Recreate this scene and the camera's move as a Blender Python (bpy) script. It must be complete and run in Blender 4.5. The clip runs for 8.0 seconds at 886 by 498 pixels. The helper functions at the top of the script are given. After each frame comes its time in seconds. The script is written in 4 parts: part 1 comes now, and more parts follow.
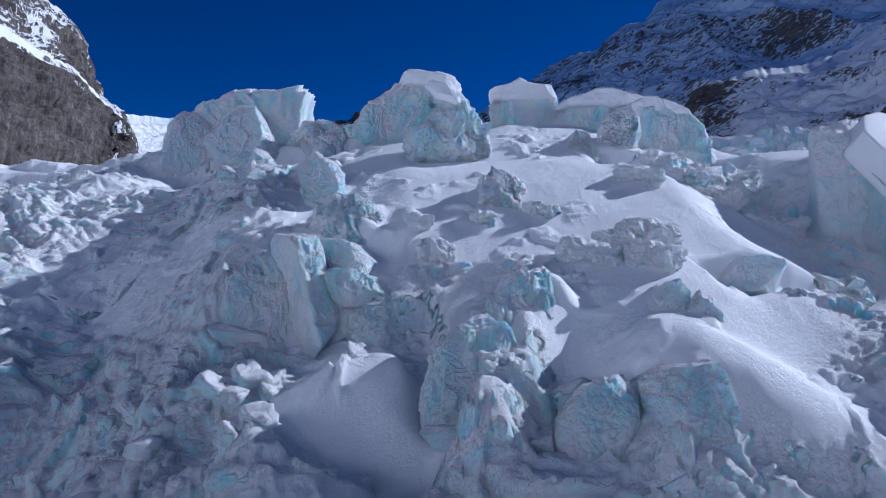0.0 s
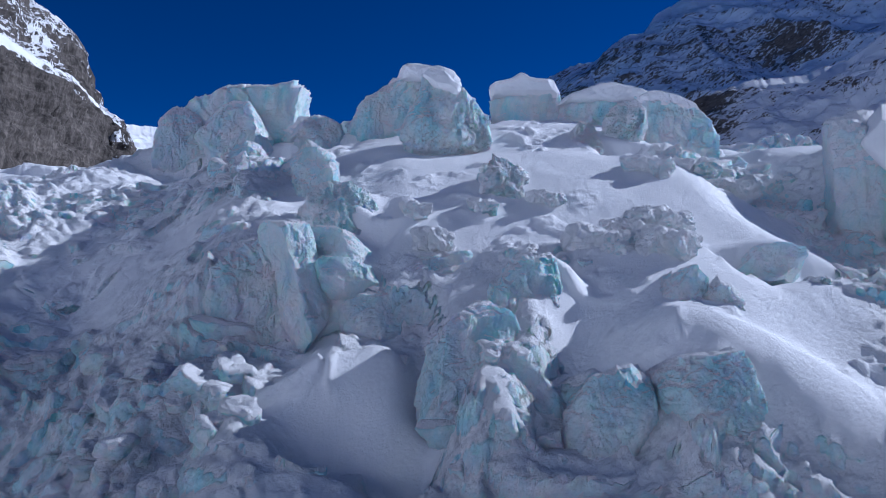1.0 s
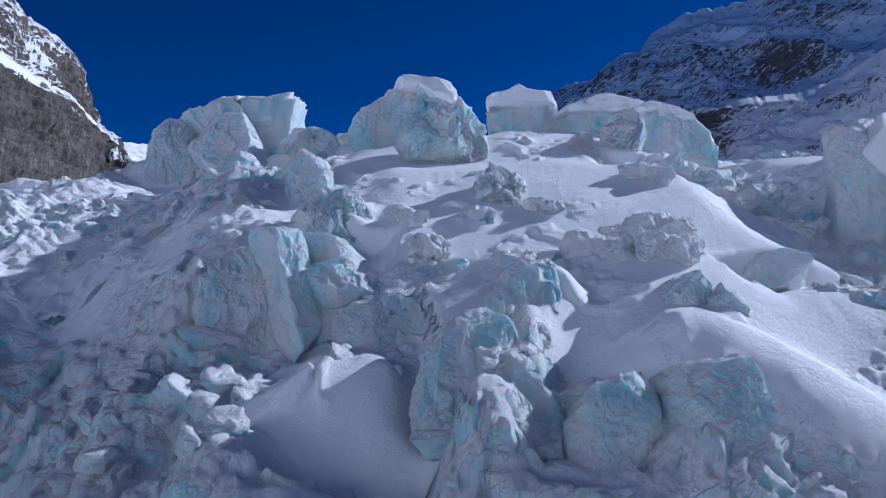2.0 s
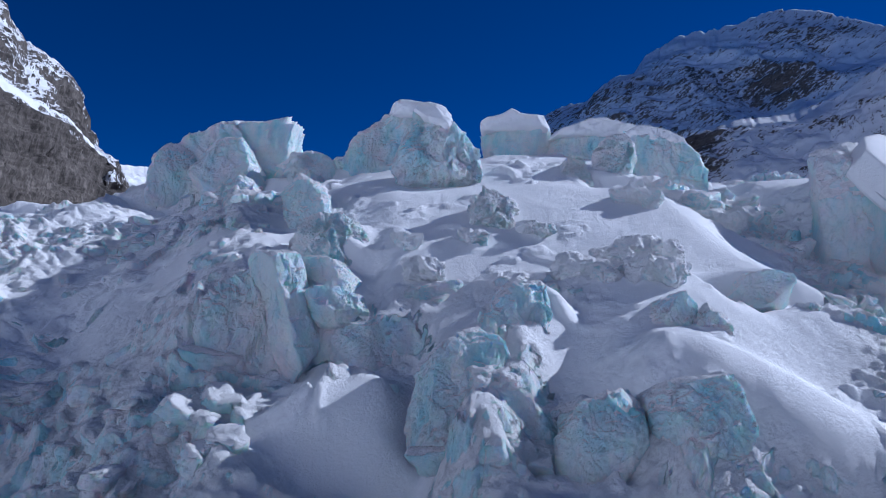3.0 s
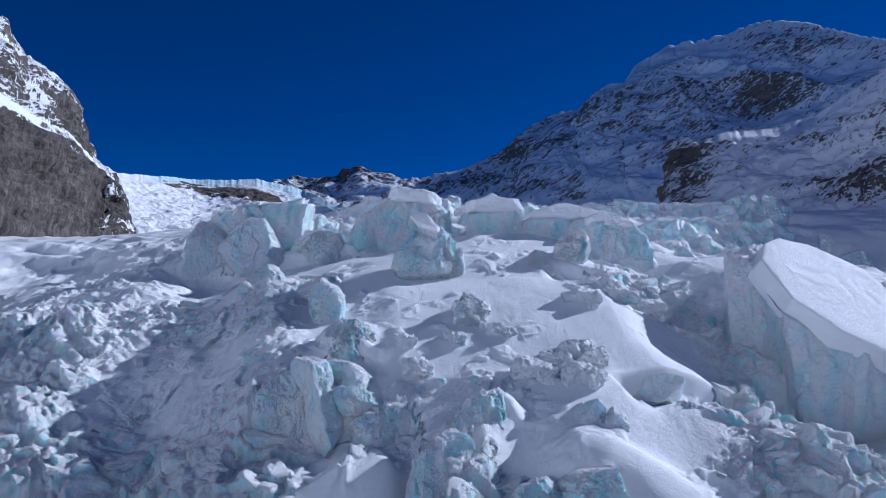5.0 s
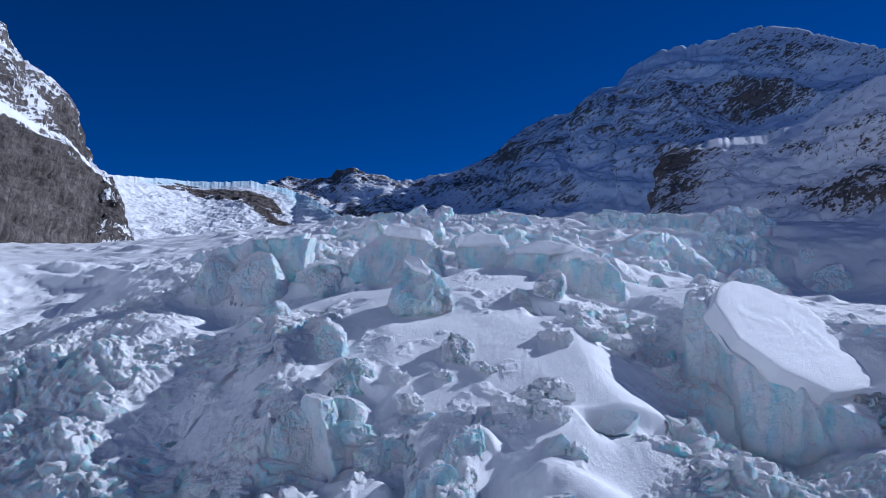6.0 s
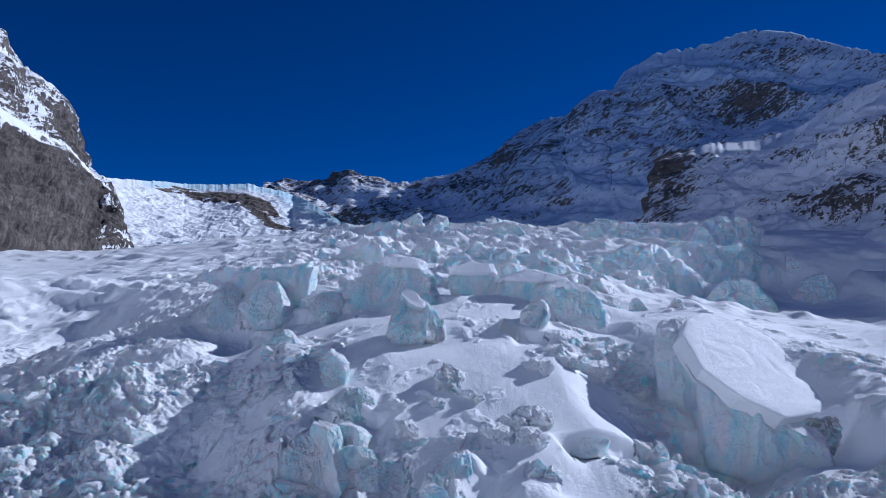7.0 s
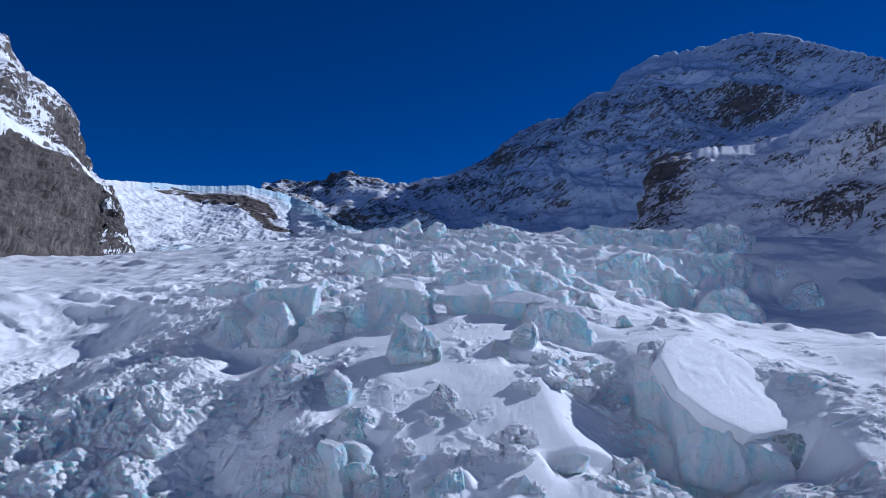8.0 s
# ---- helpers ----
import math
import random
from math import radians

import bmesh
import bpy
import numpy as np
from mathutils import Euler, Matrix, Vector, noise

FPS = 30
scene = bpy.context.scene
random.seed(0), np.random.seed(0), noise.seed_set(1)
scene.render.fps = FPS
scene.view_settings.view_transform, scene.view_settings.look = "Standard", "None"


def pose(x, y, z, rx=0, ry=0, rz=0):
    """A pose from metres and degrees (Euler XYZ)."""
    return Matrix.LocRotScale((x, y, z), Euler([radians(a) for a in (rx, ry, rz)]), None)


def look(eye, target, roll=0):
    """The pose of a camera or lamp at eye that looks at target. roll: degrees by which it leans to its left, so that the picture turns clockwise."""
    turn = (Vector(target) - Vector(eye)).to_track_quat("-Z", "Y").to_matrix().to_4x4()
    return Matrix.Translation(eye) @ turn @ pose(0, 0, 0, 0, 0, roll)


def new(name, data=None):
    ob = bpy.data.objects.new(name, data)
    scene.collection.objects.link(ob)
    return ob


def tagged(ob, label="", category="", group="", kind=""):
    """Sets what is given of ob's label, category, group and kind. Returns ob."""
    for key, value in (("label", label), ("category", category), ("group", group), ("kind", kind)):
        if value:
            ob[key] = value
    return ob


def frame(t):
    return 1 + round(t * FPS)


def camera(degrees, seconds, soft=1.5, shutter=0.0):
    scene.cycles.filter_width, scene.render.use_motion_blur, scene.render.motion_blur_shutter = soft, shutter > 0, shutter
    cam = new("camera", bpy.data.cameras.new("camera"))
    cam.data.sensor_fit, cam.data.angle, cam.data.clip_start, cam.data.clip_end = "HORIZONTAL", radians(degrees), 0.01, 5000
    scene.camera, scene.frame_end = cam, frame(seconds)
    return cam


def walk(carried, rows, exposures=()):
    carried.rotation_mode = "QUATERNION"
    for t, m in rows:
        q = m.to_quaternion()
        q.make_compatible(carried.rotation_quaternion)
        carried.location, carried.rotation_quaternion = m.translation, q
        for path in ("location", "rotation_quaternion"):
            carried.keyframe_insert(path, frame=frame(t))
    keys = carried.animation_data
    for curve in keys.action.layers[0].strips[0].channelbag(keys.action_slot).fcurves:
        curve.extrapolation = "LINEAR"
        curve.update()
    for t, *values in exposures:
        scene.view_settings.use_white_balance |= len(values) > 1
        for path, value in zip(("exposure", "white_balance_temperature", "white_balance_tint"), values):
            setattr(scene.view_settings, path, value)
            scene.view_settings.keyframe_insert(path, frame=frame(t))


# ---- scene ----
cam = camera(63.5, 8.0, soft=0.6)
EXPOSURE, KELVIN, TINT = 0.62, 4960.0, 13.0
PATH = [
    (0, (-0.023, 0.106, 39.893), (-0.028, 2.106, 39.854), -0.0),
    (0.5, (0.037, 2.638, 38.555), (0.032, 4.638, 38.531), 0.0),
    (1, (0.125, 5.102, 37.259), (0.12, 7.102, 37.251), 0.0),
    (1.5, (0.186, 7.138, 36.176), (0.183, 9.138, 36.184), 0.0),
    (3, (0.511, 4.866, 36.225), (0.523, 6.863, 36.325), -0.3),
    (3.5, (0.607, -0.982, 39.122), (0.619, 1.015, 39.224), -0.3),
    (4, (0.733, -8.649, 42.712), (0.75, -6.652, 42.815), -0.3),
    (4.5, (0.766, -16.683, 46.342), (0.791, -14.686, 46.45), -0.2),
    (6, (1.022, -43.326, 58.549), (1.076, -41.329, 58.658), 0.2),
    (6.5, (1.175, -51.437, 62.334), (1.235, -49.441, 62.443), 0.3),
    (7, (1.11, -59.839, 66.294), (1.175, -57.843, 66.404), 0.3),
    (7.5, (1.109, -67.04, 69.665), (1.177, -65.044, 69.775), 0.3),
    (8, (1.088, -74.173, 72.974), (1.159, -72.177, 73.083), 0.4),
]
walk(cam, [(t, look(eye, target, roll)) for t, eye, target, roll in PATH],
     exposures=[(0.0, EXPOSURE, KELVIN, TINT), (8.0, EXPOSURE, KELVIN, TINT)])

# ---- light: a low winter sun from ahead and to the right, under a deep alpine sky ----
SUN_AZ, SUN_EL = radians(63.0), radians(27.5)      # azimuth from +y towards +x
SUN_WAY = Vector((math.sin(SUN_AZ) * math.cos(SUN_EL), math.cos(SUN_AZ) * math.cos(SUN_EL), math.sin(SUN_EL)))
world = bpy.data.worlds.new("alpine_sky")
scene.world = world
world.use_nodes = True
wn, wl = world.node_tree.nodes, world.node_tree.links
sky = wn.new("ShaderNodeTexSky")
sky.sky_type, sky.sun_disc = "NISHITA", False
sky.sun_elevation, sky.sun_rotation = SUN_EL, SUN_AZ
sky.altitude, sky.air_density, sky.dust_density, sky.ozone_density = 3500, 0.7, 0.0, 5.0
deep = wn.new("ShaderNodeMix")
deep.data_type, deep.blend_type = "RGBA", "MULTIPLY"
deep.inputs[0].default_value, deep.inputs[7].default_value = 1.0, (0.18, 0.57, 0.97, 1)
wl.new(sky.outputs[0], deep.inputs[6])
wl.new(deep.outputs[2], wn["Background"].inputs[0])
wn["Background"].inputs[1].default_value = 0.031
sun = new("sun", bpy.data.lights.new("sun", "SUN"))
sun.data.energy, sun.data.angle, sun.data.color = 2.4, radians(0.55), (1.0, 0.935, 0.875)
sun.matrix_world = look(SUN_WAY * 500, (0, 0, 0))


# ---- noise on arrays ----
def hashed(ix, iy, iz, seed):
    """Random numbers from 0 to 1 for whole-numbered places."""
    h = (ix.astype(np.int64) * 374761393 + iy.astype(np.int64) * 668265263 + iz.astype(np.int64) * 2147483647 + seed * 974634721) & 0xFFFFFFFF
    h = ((h ^ (h >> 13)) * 1274126177) & 0xFFFFFFFF
    h = ((h ^ (h >> 15)) * 2246822519) & 0xFFFFFFFF
    return ((h ^ (h >> 16)) & 0xFFFFFF) / float(0x1000000)


def smooth(e0, e1, v):
    v = np.clip((v - e0) / (e1 - e0), 0, 1)
    return v * v * (3 - 2 * v)


def value3(x, y, z, seed):
    """Smooth noise from -1 to 1."""
    fx, fy, fz = np.floor(x), np.floor(y), np.floor(z)
    ux, uy, uz = x - fx, y - fy, z - fz
    ux, uy, uz = (u * u * u * (u * (6 * u - 15) + 10) for u in (ux, uy, uz))
    out = 0
    for dx in (0, 1):
        for dy in (0, 1):
            for dz in (0, 1):
                w = (ux if dx else 1 - ux) * (uy if dy else 1 - uy) * (uz if dz else 1 - uz)
                out = out + w * hashed(fx + dx, fy + dy, fz + dz, seed)
    return out * 2 - 1


def fbm(x, y, z, seed, octaves=4, gain=0.5, ridged=False):
    out, amp = 0, 1.0
    for k in range(octaves):
        v = value3(x * 2.03**k + 13.7 * k, y * 2.03**k - 7.1 * k, z * 2.03**k + 3.3 * k, seed + k)
        out = out + amp * ((1 - 2 * np.abs(v)) if ridged else v)
        amp *= gain
    return out


def facets(x, y, seed, tilt=0.8, crisp=40.0):
    """Broken blocks in plan: every cell a plane of its own height and tilt, with joints as narrow as crisp makes them."""
    fx, fy = np.floor(x), np.floor(y)
    zero = np.zeros_like(fx)
    total, level = np.zeros_like(fx) + 1e-12, np.zeros_like(fx)
    for dx in (-1, 0, 1):
        for dy in (-1, 0, 1):
            cx, cy = fx + dx, fy + dy
            px, py = x - cx - hashed(cx, cy, zero, seed), y - cy - hashed(cx, cy, zero + 1, seed)
            w = np.exp(-crisp * (px * px + py * py))
            h = hashed(cx, cy, zero + 2, seed) * 2 - 1 + tilt * ((hashed(cx, cy, zero + 3, seed) * 2 - 1) * px + (hashed(cx, cy, zero + 4, seed) * 2 - 1) * py)
            level += w * h
            total += w
    return level / total


# ---- materials ----
def material(name):
    m = bpy.data.materials.new(name)
    m.use_nodes = True
    return m, m.node_tree.nodes, m.node_tree.links, m.node_tree.nodes["Principled BSDF"]


def tex(nodes, links, scale, detail=5.0, rough=0.6, stretch=None, coord=None):
    n = nodes.new("ShaderNodeTexNoise")
    n.inputs["Scale"].default_value, n.inputs["Detail"].default_value, n.inputs["Roughness"].default_value = scale, detail, rough
    if coord is None:
        coord = nodes.new("ShaderNodeNewGeometry").outputs["Position"]
    if stretch:
        mp = nodes.new("ShaderNodeMapping")
        mp.vector_type = "TEXTURE"
        mp.inputs["Rotation"].default_value = [radians(a) for a in stretch[1]]
        mp.inputs["Scale"].default_value = stretch[0]
        links.new(coord, mp.inputs[0])
        coord = mp.outputs[0]
    links.new(coord, n.inputs["Vector"])
    return n.outputs[0]


def ramp(nodes, links, value, stops):
    r = nodes.new("ShaderNodeValToRGB")
    while len(r.color_ramp.elements) < len(stops):
        r.color_ramp.elements.new(0.5)
    for e, (p, c) in zip(r.color_ramp.elements, stops):
        e.position, e.color = p, (*c, 1) if len(c) == 3 else c
    links.new(value, r.inputs[0])
    return r.outputs[0]


def mix(nodes, links, factor, a, b, kind="MIX"):
    n = nodes.new("ShaderNodeMix")
    n.data_type, n.blend_type = "RGBA", kind
    for value, at in ((factor, 0), (a, 6), (b, 7)):
        if isinstance(value, (int, float)):
            n.inputs[at].default_value = value
        elif isinstance(value, tuple):
            n.inputs[at].default_value = (*value, 1)
        else:
            links.new(value, n.inputs[at])
    return n.outputs[2]


def calc(nodes, links, op, a, b=0.0, clamp=False):
    n = nodes.new("ShaderNodeMath")
    n.operation, n.use_clamp = op, clamp
    for value, at in ((a, 0), (b, 1)):
        if isinstance(value, (int, float)):
            n.inputs[at].default_value = value
        else:
            links.new(value, n.inputs[at])
    return n.outputs[0]


def bumped(nodes, links, bsdf, heights):
    """Stacks bumps of (height, strength, distance)."""
    last = None
    for height, strength, distance in heights:
        b = nodes.new("ShaderNodeBump")
        b.inputs["Strength"].default_value, b.inputs["Distance"].default_value = strength, distance
        links.new(height, b.inputs["Height"])
        if last:
            links.new(last, b.inputs["Normal"])
        last = b.outputs[0]
    links.new(last, bsdf.inputs["Normal"])


def cells(nodes, links, scale, feature="F1", stretch=(1, 1, 1), warp=0.6):
    """Random cells in space with ragged borders: their distance or colour."""
    at = nodes.new("ShaderNodeNewGeometry").outputs["Position"]
    wob = nodes.new("ShaderNodeTexNoise")
    wob.inputs["Scale"].default_value, wob.inputs["Detail"].default_value = 0.9 * scale, 4.0
    links.new(at, wob.inputs["Vector"])
    add = nodes.new("ShaderNodeVectorMath")
    add.operation = "MULTIPLY_ADD"
    add.inputs[1].default_value = [warp / scale] * 3
    links.new(wob.outputs["Color"], add.inputs[0])
    links.new(at, add.inputs[2])
    mp = nodes.new("ShaderNodeMapping")
    mp.vector_type = "TEXTURE"
    mp.inputs["Scale"].default_value = stretch
    mp.inputs["Rotation"].default_value = (0.2, 0.3, 0.1)
    links.new(add.outputs[0], mp.inputs[0])
    v = nodes.new("ShaderNodeTexVoronoi")
    v.feature = feature
    v.inputs["Scale"].default_value = scale
    links.new(mp.outputs[0], v.inputs["Vector"])
    return v.outputs["Distance"]


def attribute(nodes, name):
    a = nodes.new("ShaderNodeAttribute")
    a.attribute_name = name
    return a.outputs["Fac"]


def glacier_material(name):
    m, n, l, b = material(name)
    ice_at = attribute(n, "ice")
    edge = tex(n, l, 0.9, 6, 0.7)
    ice_mask = calc(n, l, "ADD", ice_at, calc(n, l, "MULTIPLY", calc(n, l, "SUBTRACT", edge, 0.5), 0.9))
    ice_mask = ramp(n, l, ice_mask, [(0.40, (0, 0, 0)), (0.60, (1, 1, 1))])
    snow = ramp(n, l, tex(n, l, 0.25, 6, 0.6), [(0.35, (0.93, 0.935, 0.94)), (0.65, (0.965, 0.965, 0.965))])
    depth = tex(n, l, 0.22, 5, 0.6, ((1, 1, 2.2), (8, 12, 0)))
    ice = ramp(n, l, depth, [(0.30, (0.46, 0.85, 0.90)), (0.40, (0.70, 0.92, 0.95)), (0.52, (0.86, 0.955, 0.965)), (0.66, (0.945, 0.97, 0.975))])
    veins = ramp(n, l, tex(n, l, 1.1, 8, 0.65, ((1, 1, 2.8), (10, 20, 0))), [(0.45, (1, 1, 1)), (0.5, (0.72, 0.86, 0.92)), (0.55, (1, 1, 1))])
    ice = mix(n, l, 0.16, ice, veins, "MULTIPLY")
    dirt_at = attribute(n, "dirt")
    dirt = calc(n, l, "MULTIPLY", dirt_at, ramp(n, l, tex(n, l, 1.6, 8, 0.75), [(0.5, (0, 0, 0)), (0.68, (1, 1, 1))]))
    col = mix(n, l, ice_mask, snow, ice)
    col = mix(n, l, dirt, col, (0.22, 0.19, 0.17))
    l.new(col, b.inputs["Base Color"])
    rough = ramp(n, l, ice_mask, [(0.0, (0.75, 0.75, 0.75)), (1.0, (0.42, 0.42, 0.42))])
    l.new(rough, b.inputs["Roughness"])
    b.inputs["Specular IOR Level"].default_value = 0.3
    l.new(calc(n, l, "MULTIPLY", ice_mask, 0.45), b.inputs["Subsurface Weight"])
    b.inputs["Subsurface Radius"].default_value = (0.25, 0.7, 1.0)
    b.inputs["Subsurface Scale"].default_value = 1.3
    # chipped, conchoidal faces on the ice; crust and small lumps where the snow is broken; wind grain on the rest
    worn = calc(n, l, "MAXIMUM", ice_mask, attribute(n, "broken"))
    chips = calc(n, l, "MULTIPLY", calc(n, l, "ADD", cells(n, l, 0.75, "F1", (1, 1, 1.6)), calc(n, l, "MULTIPLY", cells(n, l, 2.2, "F1"), 0.45)), worn)
    crust = calc(n, l, "MULTIPLY", tex(n, l, 1.5, 9, 0.72), calc(n, l, "ADD", calc(n, l, "MULTIPLY", worn, 0.8), 0.2))
    shards = calc(n, l, "MULTIPLY", cells(n, l, 0.2, "F1", (1, 1, 1.8), 0.9), ice_mask)
    bumped(n, l, b, [(shards, 0.5, 0.9), (chips, 0.6, 0.36), (crust, 0.9, 0.7), (tex(n, l, 3.0, 9, 0.75, ((1, 2, 1), (0, 0, 35))), 0.9, 0.16)])
    return m


def mountain_material(name, dark, light, lengths, turn, fine):
    """Rock and snow in bands as long and as turned as the strata; fine: how close they lie."""
    m, n, l, b = material(name)
    mask = attribute(n, "rock")
    for scale, weight in ((0.02 * fine, 0.5), (0.05 * fine, 1.2), (0.13 * fine, 1.3), (0.35 * fine, 0.8)):
        band = tex(n, l, scale, 7, 0.7, (lengths, turn))
        mask = calc(n, l, "ADD", mask, calc(n, l, "MULTIPLY", calc(n, l, "SUBTRACT", band, 0.5), weight))
    mask = ramp(n, l, mask, [(0.46, (0, 0, 0)), (0.54, (1, 1, 1))])
    rock = ramp(n, l, tex(n, l, 0.05 * fine, 9, 0.75, (lengths, turn)), [(0.36, dark), (0.64, light)])
    rock = mix(n, l, 0.7, rock, ramp(n, l, tex(n, l, 0.2 * fine, 7, 0.75, (lengths, turn)), [(0.38, (0.40, 0.40, 0.40)), (0.62, (1, 1, 1))]), "MULTIPLY")
    snow = ramp(n, l, tex(n, l, 0.02, 6, 0.6), [(0.3, (0.89, 0.90, 0.92)), (0.7, (0.94, 0.945, 0.95))])
    ice = ramp(n, l, tex(n, l, 0.06, 6, 0.6), [(0.35, (0.42, 0.68, 0.78)), (0.65, (0.72, 0.84, 0.89))])
    snow = mix(n, l, attribute(n, "ice"), snow, ice)
    l.new(mix(n, l, mask, snow, rock), b.inputs["Base Color"])
    b.inputs["Roughness"].default_value = 0.85
    b.inputs["Specular IOR Level"].default_value = 0.2
    bumped(n, l, b, [(tex(n, l, 0.05 * fine, 9, 0.75, (lengths, turn)), 0.8, 6.0 / fine), (mask, 0.6, 1.5)])
    return m


GLACIER = glacier_material("snow_and_glacier_ice")
FAR_ROCK = mountain_material("snowy_brown_rock", (0.09, 0.075, 0.065), (0.30, 0.24, 0.195), (3.2, 2.0, 1.0), (0, -34, 0), 0.9)
SHOULDER_ROCK = mountain_material("snowy_dark_rock", (0.07, 0.06, 0.055), (0.24, 0.205, 0.175), (3.5, 2.0, 1.0), (0, -24, 0), 1.5)
GREY_ROCK = mountain_material("grey_limestone_with_snow", (0.03, 0.026, 0.024), (0.20, 0.175, 0.155), (1.0, 1.6, 6.0), (0, 16, 0), 1.3)


# ---- meshes from arrays ----
def mesh_of(name, points, faces, mat, **values):
    me = bpy.data.meshes.new(name)
    me.vertices.add(len(points))
    me.vertices.foreach_set("co", np.asarray(points, np.float32).ravel())
    faces = np.asarray(faces, np.int32)
    me.loops.add(faces.size)
    me.loops.foreach_set("vertex_index", faces.ravel())
    me.polygons.add(len(faces))
    me.polygons.foreach_set("loop_start", np.arange(0, faces.size, faces.shape[1], dtype=np.int32))
    me.update(calc_edges=True)
    for key, value in values.items():
        me.attributes.new(key, "FLOAT", "POINT").data.foreach_set("value", np.asarray(value, np.float32).ravel())
    me.materials.append(mat)
    me.polygons.foreach_set("use_smooth", np.ones(len(faces), bool))
    return me


def grid_faces(rows, cols):
    i = np.arange(rows * cols).reshape(rows, cols)
    return np.stack([i[:-1, :-1], i[:-1, 1:], i[1:, 1:], i[1:, :-1]], -1).reshape(-1, 4)


def grid_normals(p):
    """Unit normals of a grid of points, rows ahead, columns to the right."""
    a, b = np.gradient(p, axis=1), np.gradient(p, axis=0)
    n = np.cross(a, b)
    return n / np.maximum(np.linalg.norm(n, axis=-1, keepdims=True), 1e-9)


def part(name, me, parent, label=""):
    ob = new(name, me)
    ob.parent = parent
    return tagged(ob, label)


# ---- the glacier: one sheet of snow and ice from below the drone to the horizon ----
PROFILE_Y = [-400, -60, 40, 62, 95, 125, 150, 190, 350, 550, 760, 900, 1400, 2500, 4500]
PROFILE_Z = [-70, -35, 12, 22, 42, 57, 61, 64, 72, 96, 136, 140, 150, 180, 200]
# swells and hollows of the ground: centre x, y, half-widths, rise
FOOT_SWELLS = [
    (21, 57, 14, 40, 6.4), (-40, 81, 14, 14, -5.3), (3, 66, 12, 12, -2.6), (38, 85, 14, 9, 1.8), (-16, 59, 5, 8, 0.8), (-24, 62, 5, 5, -1.7), (11, 60, 5, 5, -1.2),
    (38, 76, 5, 8, 1.0), (51, 69, 12, 13, 7.0), (-2, 63, 4, 4, 4.0), (-26, 67, 6, 5, 2.0), (-16.5, 63.6, 4, 4, 2.5), (9.5, 58, 5, 4, 2.0),
]
SLOPE_SWELLS = [
    (-74, 115, 40, 40, -13.1), (55, 107, 14, 40, -8.9), (48, 120, 22, 14, -3.0), (72, 104, 10, 16, -5.0), (-82, 101, 20, 12, -5.5), (-69, 90, 12, 12, -3.1), (-33, 124, 20, 20, -2.6),
    (28, 106, 12, 20, -2.2), (69, 97, 11, 13, -9.0), (55, 107, 24, 5, 1.6), (92, 106, 14, 12, -8.0), (68, 130, 8, 10, 2.0), (-73, 93, 10, 8, 3.0), (-72, 108, 8, 8, 2.2),
]
CREST_SWELLS = [
    (-119, 158, 26, 40, -17.0), (74, 185, 14, 40, -4.1), (24, 159, 40, 14, 2.8), (-78, 155, 16, 30, -4.0), (-62, 190, 14, 40, 3.0), (-67, 138, 7, 20, 2.2), (66, 135, 20, 12, -1.8),
    (59, 173, 34, 7, 1.5), (-27, 138, 20, 12, -1.1), (52, 162, 16, 11, -6.0), (-48, 152, 17, 11, -4.5), (-10, 150, 12, 10, -1.5), (-78, 136, 10, 14, 3.0), (128, 140, 30, 36, -9.0),
    (-98, 135, 12, 12, -5.0), (-117, 154, 14, 15, 7.0),
]
UPPER_SWELLS = [
    (-154, 238, 40, 40, -16.7), (-104, 206, 40, 40, -5.9), (290, 400, 130, 160, -42.0), (160, 230, 60, 60, -14.0), (-330, 560, 170, 220, -16.0), (-460, 960, 260, 340, -36.0), (-123, 242, 22, 24, 7.0),
    (15, 312, 75, 50, 11.0), (62, 422, 60, 50, 7.0), (350, 545, 75, 60, -24.0), (250, 370, 70, 70, 8.0),
]
SWELLS = FOOT_SWELLS + SLOPE_SWELLS + CREST_SWELLS + UPPER_SWELLS
# ribs and gullies: from x, y to x, y, half-width, rise
LOW_RIBS = [
    (10, 73, 3, 60, 3.2, 5.5), (-17, 63, -6, 71, 2.6, 2.0), (-22, 66, -2, 62, 3.0, -4.0), (1, 72, -3, 60, 3.0, -4.0), (12, 58, 16, 54, 4.0, -3.0), (20, 64, 34, 58, 4.0, 2.5), (28, 72, 42, 77, 5.0, 1.2),
    (48, 74, 58, 104, 6.0, -1.5), (-42, 76, -46, 92, 5.0, -3.0), (60, 54, 80, 74, 8.0, 1.5),
]
HIGH_RIBS = [
    (-58, 128, -64, 92, 8.0, 5.0), (-36, 128, -24, 88, 6.0, 3.0), (-12, 95, -12, 84, 4.0, 3.0), (-70, 118, -84, 92, 6.0, 4.0), (-46, 150, -60, 118, 6.0, -3.0), (5, 101, 10, 97, 2.4, 1.0), (22, 92, 27, 85, 2.6, 1.2),
    (30, 122, 27, 110, 3.0, 1.0), (0, 122, 4, 92, 5.0, 0.8), (-112, 190, -90, 128, 10.0, 4.0), (-130, 250, -118, 180, 12.0, -5.0),
]
RIBS = LOW_RIBS + HIGH_RIBS


